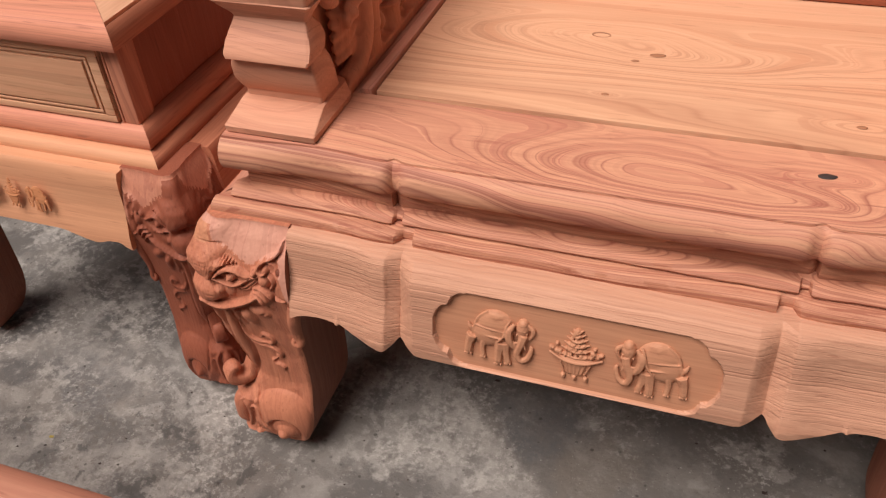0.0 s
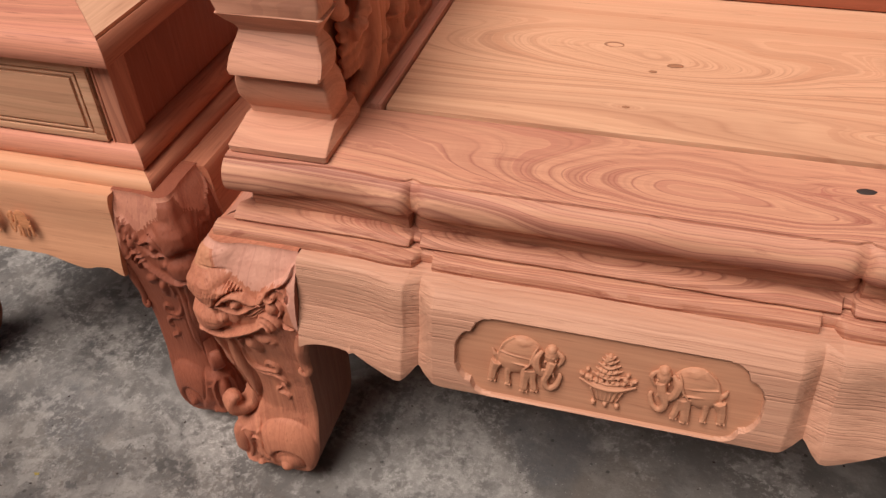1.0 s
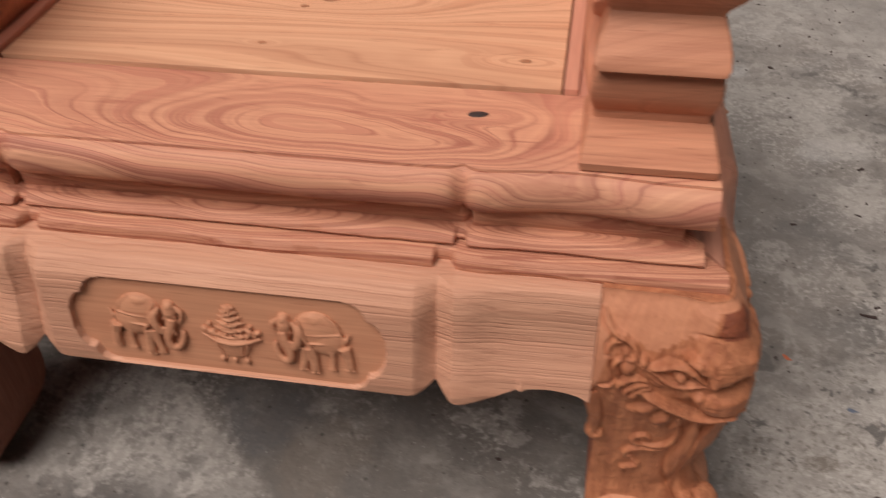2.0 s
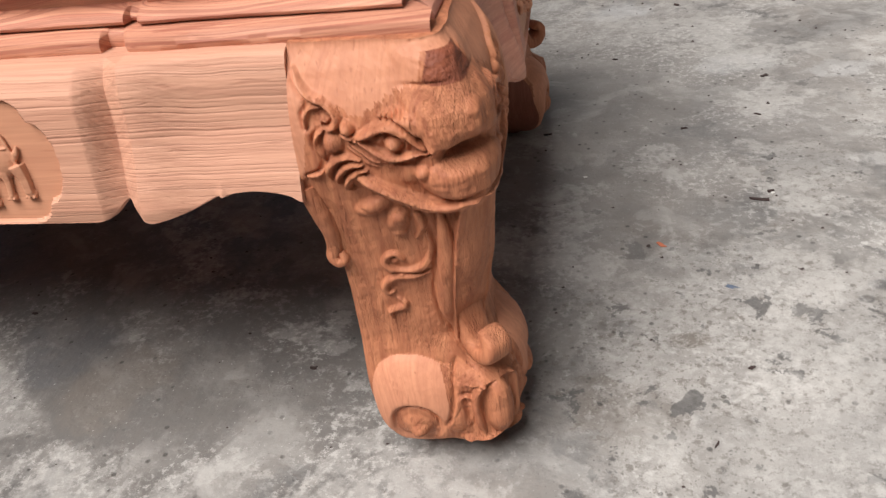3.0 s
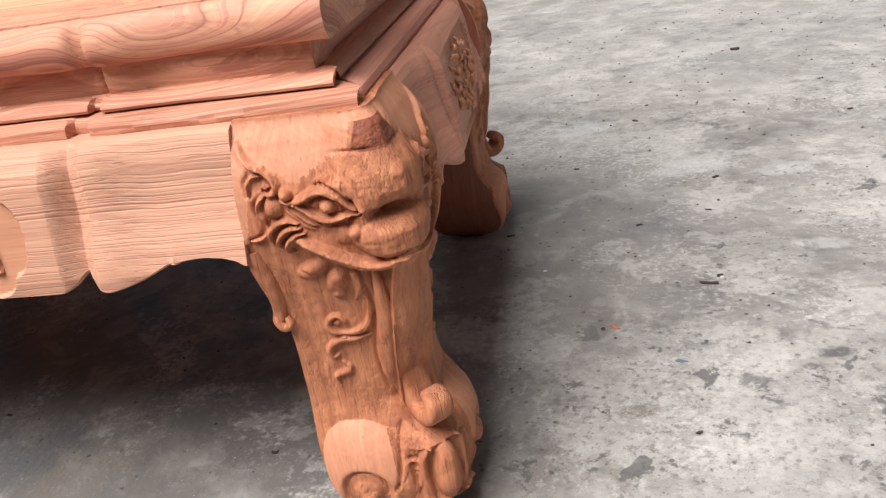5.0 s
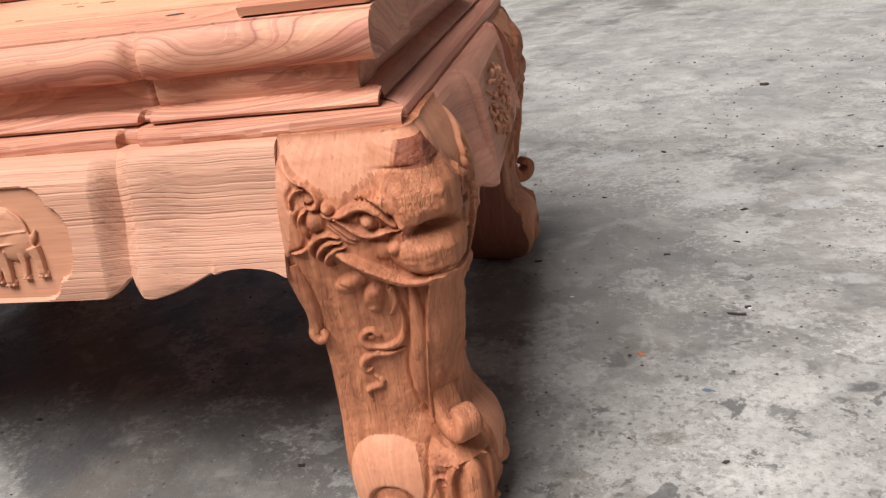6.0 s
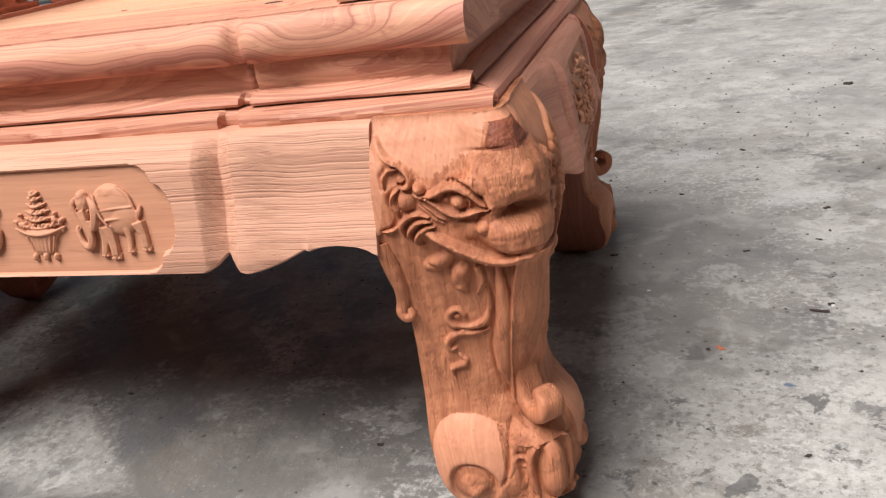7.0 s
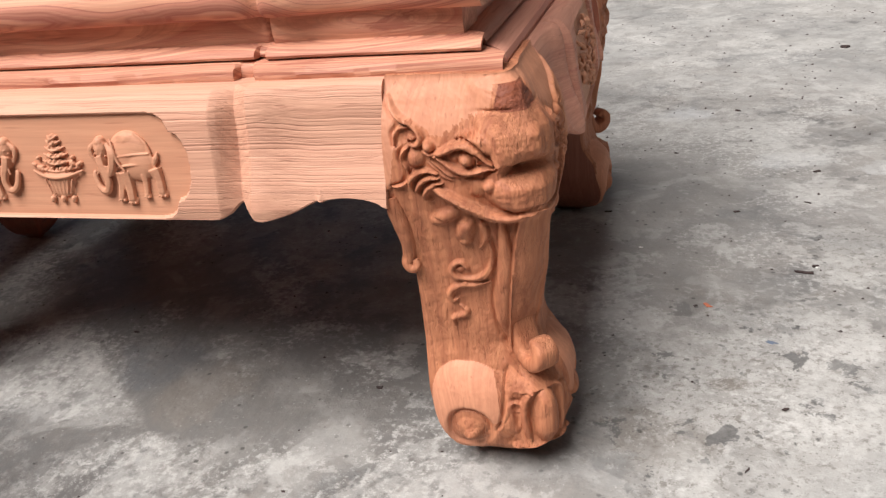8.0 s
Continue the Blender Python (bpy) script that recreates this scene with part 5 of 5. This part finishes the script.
part("knot", bm, BROWN_KNOT, chair, "thin brown ring of an old knot in the seat panel")

# arms
# height, half width, front, back
POST = [(0.4285, 0.0488, 0.0540, 0.150), (0.4345, 0.0492, 0.0532, 0.150), (0.4352, 0.0486, 0.0548, 0.150), (0.4410, 0.0464, 0.0705, 0.150), (0.4478, 0.0445, 0.0880, 0.150), (0.4486, 0.0415, 0.0935, 0.142),
        (0.4550, 0.0420, 0.0935, 0.139), (0.4620, 0.0440, 0.0885, 0.135), (0.4720, 0.0455, 0.0828, 0.131), (0.4850, 0.0450, 0.0808, 0.127), (0.4940, 0.0436, 0.0822, 0.122), (0.4976, 0.0428, 0.0850, 0.118),
        (0.4984, 0.0438, 0.0716, 0.112), (0.5020, 0.0450, 0.0722, 0.119), (0.5110, 0.0446, 0.0790, 0.124), (0.5200, 0.0418, 0.0858, 0.122), (0.5270, 0.0392, 0.0905, 0.116), (0.5320, 0.0378, 0.0935, 0.110),
        (0.5370, 0.0400, 0.0915, 0.113), (0.5450, 0.0460, 0.0850, 0.119), (0.5520, 0.0505, 0.0800, 0.123), (0.5532, 0.0480, 0.0805, 0.122), (0.5650, 0.0500, 0.0775, 0.124), (0.6000, 0.0480, 0.0790, 0.124), (0.6400, 0.0450, 0.0830, 0.124), (0.6600, 0.0360, 0.0920, 0.120)]
POST_X = 0.317


def arm_post(parent, m, material):
    bm = bmesh.new()
    rows = []
    for z, hw, y0, y1 in POST:
        r, c = 0.0030, min(0.012, 0.3 * (y1 - y0))       # rounded front edges, the back drawn in
        row = []
        for cx, cy, a0 in ((POST_X + hw - r, y0 + r, -90), (POST_X + hw - c, y1 - c, 0), (POST_X - hw + c, y1 - c, 90), (POST_X - hw + r, y0 + r, 180)):
            rr = r if a0 in (-90, 180) else c
            for k in range(5):
                t = radians(a0 + 22.5 * k)
                wob = 0.0007 * noise.noise((cx * 60 + k, cy * 60, z * 70))
                row.append((cx + rr * math.cos(t) + wob, cy + rr * math.sin(t) + wob, z + 0.0010 * noise.noise((cx * 40, cy * 40 + k * 0.2, z * 25)) * (z > 0.43)))
        rows.append(row)
    sweep(bm, rows)
    bmesh.ops.recalc_face_normals(bm, faces=bm.faces)
    ob = part("arm_post", bm, material, parent, "moulded front post of the arm", auto=32)
    ob.matrix_basis = m
    return ob


def arm_carving():
    """Openwork of thick smooth stems, a ribbed scroll and knobs behind the post."""
    bm = bmesh.new()
    X = POST_X - 0.012
    block(bm, X - 0.034, X + 0.034, 0.13, 0.392, 0.4285, 0.440, 0)
    block(bm, X - 0.010, X + 0.012, 0.13, 0.36, 0.438, 0.62, 0)
    for y, r, h, lean in ((0.232, 0.0205, 0.185, 0.010), (0.294, 0.0195, 0.170, 0.022), (0.352, 0.0180, 0.150, 0.018)):
        for s in (-1, 1):
            at = lambda dx, dy, z: (X + s * dx, y + dy, z)
            tube(bm, [at(0.012, -0.006, 0.436), at(0.016, 0.0, 0.458), at(0.013, lean * 0.5, 0.490), at(0.017, lean, 0.45 + h * 0.6), at(0.010, lean * 1.6, 0.45 + h)], [r * 1.15, r * 0.86, r * 1.02, r * 0.95, r * 0.7], 14)
            # a cuff at its foot, a knob and a curl beside it
            tube(bm, [at(0.013 + r * math.cos(a * 0.5236), r * math.sin(a * 0.5236) - 0.002, 0.4665) for a in range(13)], [0.0032, 0.0032], 7, 1)
            ball(bm, at(0.016, 0.034, 0.486), (0.013, 0.0125, 0.015))
            ball(bm, at(0.014, 0.031, 0.455), (0.014, 0.0115, 0.013))
            sp = spiral(y + 0.030, 0.540, 0.019, 0.006, 200, -1.2)
            tube(bm, [(X + s * (0.014 + 0.006 * i / len(sp)), p[0], p[1]) for i, p in enumerate(sp)], [0.007, 0.0100, 0.0085, 0.0065], 9, 2)
    for s in (-1, 1):
        # big ribbed scroll behind the post
        sp = spiral(0.152, 0.545, 0.042, 0.014, -85, 0.95)
        tube(bm, [(X + s * 0.028, p[0], p[1]) for p in sp], [0.011, 0.013, 0.011, 0.008], 10, 2)
        for k in range(8):
            a = radians(-75 + 22 * k)
            tube(bm, [(X + s * 0.033, 0.152 + 0.022 * math.cos(a), 0.545 + 0.024 * math.sin(a)), (X + s * 0.040, 0.152 + 0.034 * math.cos(a + 0.15), 0.545 + 0.036 * math.sin(a + 0.15)), (X + s * 0.035, 0.152 + 0.046 * math.cos(a + 0.3), 0.545 + 0.050 * math.sin(a + 0.3))], [0.0035, 0.0055, 0.0035], 7, 2)
        # long leaf that sweeps from the scroll down to the base, with ribs in its hollow
        tube(bm, [(X + s * 0.026, 0.186, 0.585), (X + s * 0.028, 0.199, 0.545), (X + s * 0.030, 0.203, 0.505), (X + s * 0.030, 0.196, 0.470), (X + s * 0.028, 0.176, 0.446), (X + s * 0.026, 0.150, 0.440)], [0.009, 0.011, 0.012, 0.0125, 0.012, 0.010], 12)
        for k in range(5):
            z = 0.465 + 0.013 * k
            tube(bm, [(X + s * 0.018, 0.150, z - 0.004), (X + s * 0.025, 0.168, z + 0.002), (X + s * 0.026, 0.190, z + 0.012)], [0.0045, 0.0062, 0.0055], 8, 2)
    tube(bm, [(X, 0.13, 0.632), (X, 0.3, 0.645), (X, 0.47, 0.655)], [0.020, 0.021, 0.022], 10)
    return carved("arm_carving", bm, 0.0024, 2)


ARM = arm_carving()
for mx in (False, True):
    m = mirror_x(0) if mx else Matrix()
    arm_post(chair, m, wood_post if mx else wood_post_shaded)
    mesh_part("arm_carving", ARM, wood_arm, chair, m, "openwork arm carved with curling stems and leaves")

# backrest, on the back of the seat
B0, B1 = 0.468, 0.520
for nm, x0, x1, z0, z1, mat in (("back_stile", -0.318, -0.258, 0.4292, 0.980, wood_dark_leg), ("back_stile", 0.258, 0.318, 0.4292, 0.980, wood_dark_leg), ("back_bottom_rail", -0.2576, 0.2576, 0.4292, 0.500, wood_dark_back), ("back_top_rail", -0.2576, 0.2576, 0.900, 0.975, wood_dark_back)):
    bm = bmesh.new()
    block(bm, x0, x1, B0, B1, z0, z1, 0.006)
    part(nm, bm, mat, chair, auto=40)
bm = bmesh.new()
block(bm, -0.2572, 0.2572, B0 + 0.012, B1 - 0.012, 0.5005, 0.8995, 0.002)
part("back_panel", bm, wood_panel, chair, auto=40)

# ---- the side table, of the same make ----
C_T = -0.678
DEEP_T = 0.260
table = thing("side_table", "reddish rosewood side table with a drawer, carved legs, beside the armchair", "side table")
half_t = -0.474 - C_T


def t_rail(name, profile, dx, material, side=None):
    """A moulding of the table on front and side."""
    front = min(y for y, z in profile)
    end = half_t + dx
    bm = bmesh.new()
    sweep(bm, [[(C_T + k * (end - (y - front)), y, z) for y, z in profile] for k in (-1, 1)])
    bmesh.ops.recalc_face_normals(bm, faces=bm.faces)
    part(name, bm, material, table, auto=35)
    for sgn in (1, -1):
        bm = bmesh.new()
        sweep(bm, [[(C_T + sgn * (end - 0.0004 - (y - front)), yy(y), z) for y, z in side or profile] for yy in (lambda y: y, lambda y: 2 * DEEP_T - y)])
        bmesh.ops.recalc_face_normals(bm, faces=bm.faces)
        part(name, bm, wood_dark_shaded_side, table, auto=35)


t_rail("lower_moulding", [(0.13, 0.3600), (0.086, 0.3600), (0.0765, 0.3585), (0.0725, 0.3550), (0.0710, 0.349), (0.0722, 0.3440), (0.13, 0.3440)], -0.006, wood_table)
t_rail("upper_moulding", [(0.13, 0.3850), (0.100, 0.3850), (0.0940, 0.3835), (0.0885, 0.3785), (0.0862, 0.372), (0.0868, 0.3650), (0.0895, 0.3605), (0.13, 0.3605)], -0.0205, wood_dark)
NOSE = [(0.0945, 0.5080), (0.0905, 0.5060), (0.0855, 0.5010), (0.0825, 0.494), (0.0825, 0.487), (0.0855, 0.4805), (0.0930, 0.477)]
t_rail("top_rail", [(0.165, 0.5080)] + NOSE + [(0.165, 0.477)], -0.0235, wood_dark, [(0.0945, 0.5040)] + NOSE[1:] + [(0.0945, 0.477)])
EDGE = C_T + half_t - 0.0235 - 0.0120      # where the side nosing ends
for sgn in (1, -1):
    bm = bmesh.new()
    flip = lambda x: C_T + sgn * (x - C_T)
    ring = [(EDGE - 0.0016, 0.0965), (EDGE - 0.0016, 2 * DEEP_T - 0.0965), (EDGE - 0.0690, 2 * DEEP_T - 0.1640), (EDGE - 0.0690, 0.1640)]
    sweep(bm, [[(flip(x), y, z) for x, y in ring] for z in (0.480, 0.5078)])
    bmesh.ops.recalc_face_normals(bm, faces=bm.faces)
    part("side_board", bm, wood_side_board, table, "pale board with an open joint beside the nosing", auto=30)
bm = bmesh.new()
block(bm, C_T - half_t + 0.106, C_T + half_t - 0.106, 0.1656, 2 * DEEP_T - 0.166, 0.480, 0.5072, 0.001)
part("top_panel", bm, wood_panel, table, "pale top panel", auto=30)
# body and side panels take the dark leg wood to stand for shade
bm = bmesh.new()
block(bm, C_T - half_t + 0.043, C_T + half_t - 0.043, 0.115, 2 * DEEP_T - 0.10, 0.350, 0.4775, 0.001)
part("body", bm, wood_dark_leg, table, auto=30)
for sgn in (1, -1):
    at = lambda a, b: sorted((C_T + sgn * (a - C_T), C_T + sgn * (b - C_T)))
    post = bmesh.new()
    block(post, *at(-0.5110, -0.5292), 0.0990, 0.1270, 0.3852, 0.4768, 0.0012)
    block(post, *at(-0.5300, -0.5325), 0.0985, 0.1270, 0.3852, 0.4768, 0.0007)
    part("corner_post", post, wood_dark_post, table, "pinkish corner post", auto=30)
    bm = bmesh.new()
    block(bm, *at(-0.5155, -0.5120), 0.1275, 0.1300, 0.3852, 0.4768, 0.0008)
    part("panel_bead", bm, wood_dark_shaded_side, table, auto=30)
    bm = bmesh.new()
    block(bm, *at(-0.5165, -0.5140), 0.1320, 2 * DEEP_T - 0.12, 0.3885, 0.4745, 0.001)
    part("side_panel", bm, wood_dark_leg, table, "red-brown sunken side panel, darkened to paint in its shade", auto=30)
drawer = thing("drawer", "", "")
drawer.parent = table
w, d0 = -0.5362 - C_T, 0.0955
bm = bmesh.new()
block(bm, C_T - w, C_T + w, d0 + 0.0028, 0.115, 0.3868, 0.4755, 0.0008)
part("drawer_front", bm, wood_drawer, drawer, "pale tan drawer front with a grooved border", auto=30)
bm = bmesh.new()
block(bm, C_T - w + 0.0215, C_T + w - 0.0215, d0 - 0.0004, d0 + 0.0026, 0.4025, 0.4580, 0.0012)
part("drawer_field", bm, wood_drawer, drawer, auto=30)
for x0, x1, z0, z1 in ((-w, w, 0.4660, 0.4755), (-w, w, 0.3868, 0.3945), (-w, -w + 0.0125, 0.3947, 0.4658), (w - 0.0125, w, 0.3947, 0.4658)):
    bm = bmesh.new()
    block(bm, C_T + x0, C_T + x1, d0, d0 + 0.0026, z0, z1, 0.0008)
    part("drawer_border", bm, wood_drawer, drawer, auto=30)
w -= 0.0150
for x0, x1, z0, z1 in ((-w, w, 0.4605, 0.4637), (-w, w, 0.3968, 0.4000), (-w, -w + 0.0035, 0.4002, 0.4603), (w - 0.0035, w, 0.4002, 0.4603)):
    bm = bmesh.new()
    block(bm, C_T + x0, C_T + x1, d0 + 0.0004, d0 + 0.0026, z0, z1, 0.0008)
    part("drawer_bead", bm, wood_drawer, drawer, auto=30)
LEG_AT = Matrix.Translation((-0.450, 0.053, 0)) @ Matrix.Diagonal((0.68, 0.68, 1.0, 1)) @ Matrix.Translation((-CORNER, 0, 0))
INNER = -0.447 + 0.68 * (0.294 - CORNER)
ob = apron("front_apron", INNER - C_T - 0.0005, lambda s, y, z: (C_T + s, 0.68 * y + 0.050, z), wood_table, table, True, notched=False)
for k in range(3):
    mesh_part("relief_carving", (FIGURE_B, VASE, FIGURE_A)[k], wood_relief_orange, ob, pose(C_T + (-0.032, 0.003, 0.036)[k], 0.0408, 0.301, -6.5) @ Matrix.Diagonal((0.5, 0.24, 0.62, 1)))
for sgn in (1, -1):
    apron("side_apron", DEEP_T - 0.050 - 0.68 * (CORNER - 0.294) - 0.0005, lambda s, y, z: (C_T + sgn * (-0.447 - C_T - 0.68 * y), DEEP_T + s, z), wood_dark_shaded_side, table, False, notched=False)
for mx in (False, True):
    for my in (False, True):
        m = (mirror_x(C_T) if mx else Matrix()) @ (mirror_y(DEEP_T) if my else Matrix()) @ LEG_AT
        mesh_part("leg", LEG_PLAIN, (wood_dark_leg, wood_dark_leg, wood_knee, wood_dark_leg, wood_shaded_inner), table, m, "dark reddish carved leg with a pinkish knee")

# ---- the low tea table in front ----
tea = thing("tea_table", "low rosewood tea table with a rounded pinkish top edge", "table")
bm = bmesh.new()
prof = [(-0.36, 0.430), (-0.345, 0.4285), (-0.335, 0.424), (-0.330, 0.416), (-0.331, 0.407), (-0.337, 0.401), (-0.348, 0.398)]
loop = prof + [(-1.1 - y, z) for y, z in reversed(prof)]
sweep(bm, [[(x, y, z) for y, z in loop] for x in (-1.30, -0.7, -0.10)])
bmesh.ops.recalc_face_normals(bm, faces=bm.faces)
part("tabletop", bm, wood_rail, tea, auto=35)
bm = bmesh.new()
block(bm, -1.24, -0.16, -0.72, -0.38, 0.345, 0.3978, 0.004)
part("apron", bm, wood_dark, tea, auto=30)
for mx in (False, True):
    for my in (False, True):
        m = (mirror_x(-0.70) if mx else Matrix()) @ (mirror_y(-0.55) if my else Matrix()) @ Matrix.Translation((-0.53, -0.75, 0))
        mesh_part("leg", LEG_PLAIN, wood_carved, tea, m)

# ---- plain walls round the yard, added out of view to block low light ----
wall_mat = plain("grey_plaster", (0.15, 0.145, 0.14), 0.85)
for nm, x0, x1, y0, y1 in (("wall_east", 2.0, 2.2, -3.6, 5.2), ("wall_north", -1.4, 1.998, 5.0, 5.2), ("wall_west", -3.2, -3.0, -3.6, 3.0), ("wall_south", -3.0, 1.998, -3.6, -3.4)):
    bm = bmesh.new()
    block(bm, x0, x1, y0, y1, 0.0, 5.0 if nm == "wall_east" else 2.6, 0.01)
    tagged(part(nm, bm, wall_mat, smooth=False), "plain grey plastered wall, added out of view to block light", "wall", kind="structure")

# ---- greenery beyond the open corner of the yard ----
rng = random.Random(21)
verts, faces = [], []
for k in range(5200):
    x, y = rng.uniform(-9.2, -4.4), 7.9 + rng.gauss(0, 0.16)
    top = 1.25 + 0.35 * noise.noise((x * 0.9, 3.0, 1.0)) + 0.12 * noise.noise((x * 4.0, 1.0, 5.0))
    z = top * rng.random() ** 0.7
    l, a, b = rng.uniform(0.05, 0.10), rng.uniform(0, 6.28), rng.uniform(-0.9, 0.9)
    u = Vector((math.cos(a) * math.cos(b), math.sin(a) * math.cos(b), math.sin(b)))
    w = u.cross(Vector((rng.uniform(-1, 1), rng.uniform(-1, 1), rng.uniform(0.2, 1)))).normalized()
    c = Vector((x, y, z + 0.05))
    n0 = len(verts)
    verts += [tuple(c - u * l), tuple(c + w * l * 0.4), tuple(c + u * l), tuple(c - w * l * 0.4)]
    faces.append((n0, n0 + 1, n0 + 2, n0 + 3))
me = bpy.data.meshes.new("hedge")
me.from_pydata(verts, [], faces)
me.materials.append(plain("green_leaves", (0.085, 0.13, 0.055), 0.6))
tagged(new("hedge", me), "far green hedge beyond the concrete yard", "hedge", kind="stuff")

# ---- litter on the floor ----
CHIP_DARK, CHIP_ORANGE, CHIP_PALE, CHIP_BLUE = plain("dark_bark", (0.05, 0.032, 0.03), 0.6), plain("orange_wood_chip", (0.55, 0.17, 0.09), 0.7), plain("pale_chip", (0.75, 0.73, 0.70), 0.6), plain("blue_flake", (0.13, 0.16, 0.22), 0.5)


def chip(x, y, l, w, t, turn, mat, label, seed):
    rng = random.Random(seed)
    bm = bmesh.new()
    n = 9
    ring = []
    for k in range(n):
        a = 6.2832 * k / n
        f = rng.uniform(0.45, 1.1)
        ring.append((math.cos(a) * l / 2 * f, math.sin(a) * w / 2 * f))
    bow = rng.uniform(0.0, 0.6) * t
    sweep(bm, [[(px, py, (0.0002 if k == 0 else t) + bow * (2 * px / l) ** 2) for px, py in ring] for k in range(2)])
    bmesh.ops.recalc_face_normals(bm, faces=bm.faces)
    ob = part("wood_chip", bm, mat, smooth=False)
    ob.matrix_basis = pose(x, y, 0.0, 0, 0, turn)
    return tagged(ob, label, "debris", "litter on the floor")


D, O, W, B = "dark splinter of wood lying on the concrete floor", "small orange wood shaving on the concrete floor", "tiny pale chip on the concrete floor", "thin blue-grey flake on the concrete floor"
for k, (x, y, l, w, t, turn, mat, label) in enumerate((
        (0.651, 0.378, 0.026, 0.009, 0.004, -8, CHIP_DARK, D), (0.664, 0.395, 0.011, 0.007, 0.004, 30, CHIP_DARK, D), (0.666, 0.392, 0.006, 0.005, 0.003, 10, CHIP_PALE, W),
        (0.541, 0.292, 0.017, 0.008, 0.003, -50, CHIP_ORANGE, O), (0.527, 0.291, 0.009, 0.006, 0.002, 20, CHIP_DARK, D), (0.407, 0.547, 0.022, 0.006, 0.004, 5, CHIP_DARK, D),
        (0.603, 0.222, 0.018, 0.008, 0.001, -15, CHIP_BLUE, B), (0.838, 1.428, 0.030, 0.022, 0.010, 0, CHIP_DARK, D), (0.607, 0.108, 0.008, 0.006, 0.003, 40, CHIP_DARK, D),
        (0.570, 0.020, 0.016, 0.003, 0.002, 65, CHIP_DARK, D), (0.676, 0.584, 0.012, 0.005, 0.003, -30, CHIP_DARK, D), (0.581, 0.552, 0.013, 0.006, 0.003, 15, CHIP_DARK, D),
        (0.459, 0.436, 0.006, 0.005, 0.002, 0, CHIP_PALE, W), (0.47, -0.07, 0.013, 0.009, 0.003, 35, CHIP_DARK, D), (0.428, -0.06, 0.009, 0.007, 0.003, -20, CHIP_DARK, D),
        (0.214, 0.097, 0.009, 0.007, 0.003, 10, CHIP_DARK, D), (-0.128, 0.174, 0.008, 0.006, 0.003, 0, CHIP_DARK, D), (-0.655, -0.077, 0.010, 0.006, 0.002, 15, plain("yellow_shaving", (0.42, 0.33, 0.08)), "yellowish shaving on the concrete floor"),
        (0.496, 0.782, 0.012, 0.006, 0.003, -12, CHIP_DARK, D), (0.70, 0.70, 0.014, 0.008, 0.004, 25, CHIP_DARK, D), (0.60, 1.00, 0.016, 0.008, 0.004, -35, CHIP_DARK, D), (0.95, 0.95, 0.014, 0.01, 0.004, 0, CHIP_DARK, D))):
    chip(x, y, l * 0.9, w * 0.8, t * 0.45, turn, mat, label, 40 + k)

# fine grit
rng = random.Random(9)
verts, faces = [], []
for k in range(900):
    x, y = rng.uniform(-0.75, 1.3), rng.uniform(-0.2, 1.9)
    r = rng.uniform(0.0008, 0.0026) * (1.0 if y < 0.8 else 1.5)
    a = rng.uniform(0, 6.28)
    n0 = len(verts)
    for i in range(4):
        f = rng.uniform(0.6, 1.3)
        verts.append((x + r * f * math.cos(a + i * 1.571), y + 0.7 * r * f * math.sin(a + i * 1.571), 0.0001))
    verts.append((x + 0.2 * r, y, r * 0.8))
    faces += [(n0 + i, n0 + (i + 1) % 4, n0 + 4) for i in range(4)]
me = bpy.data.meshes.new("grit")
me.from_pydata(verts, [], faces)
me.materials.append(CHIP_DARK)
tagged(new("grit", me), "fine dark grit and sawdust scattered over the concrete", "grit", kind="stuff")
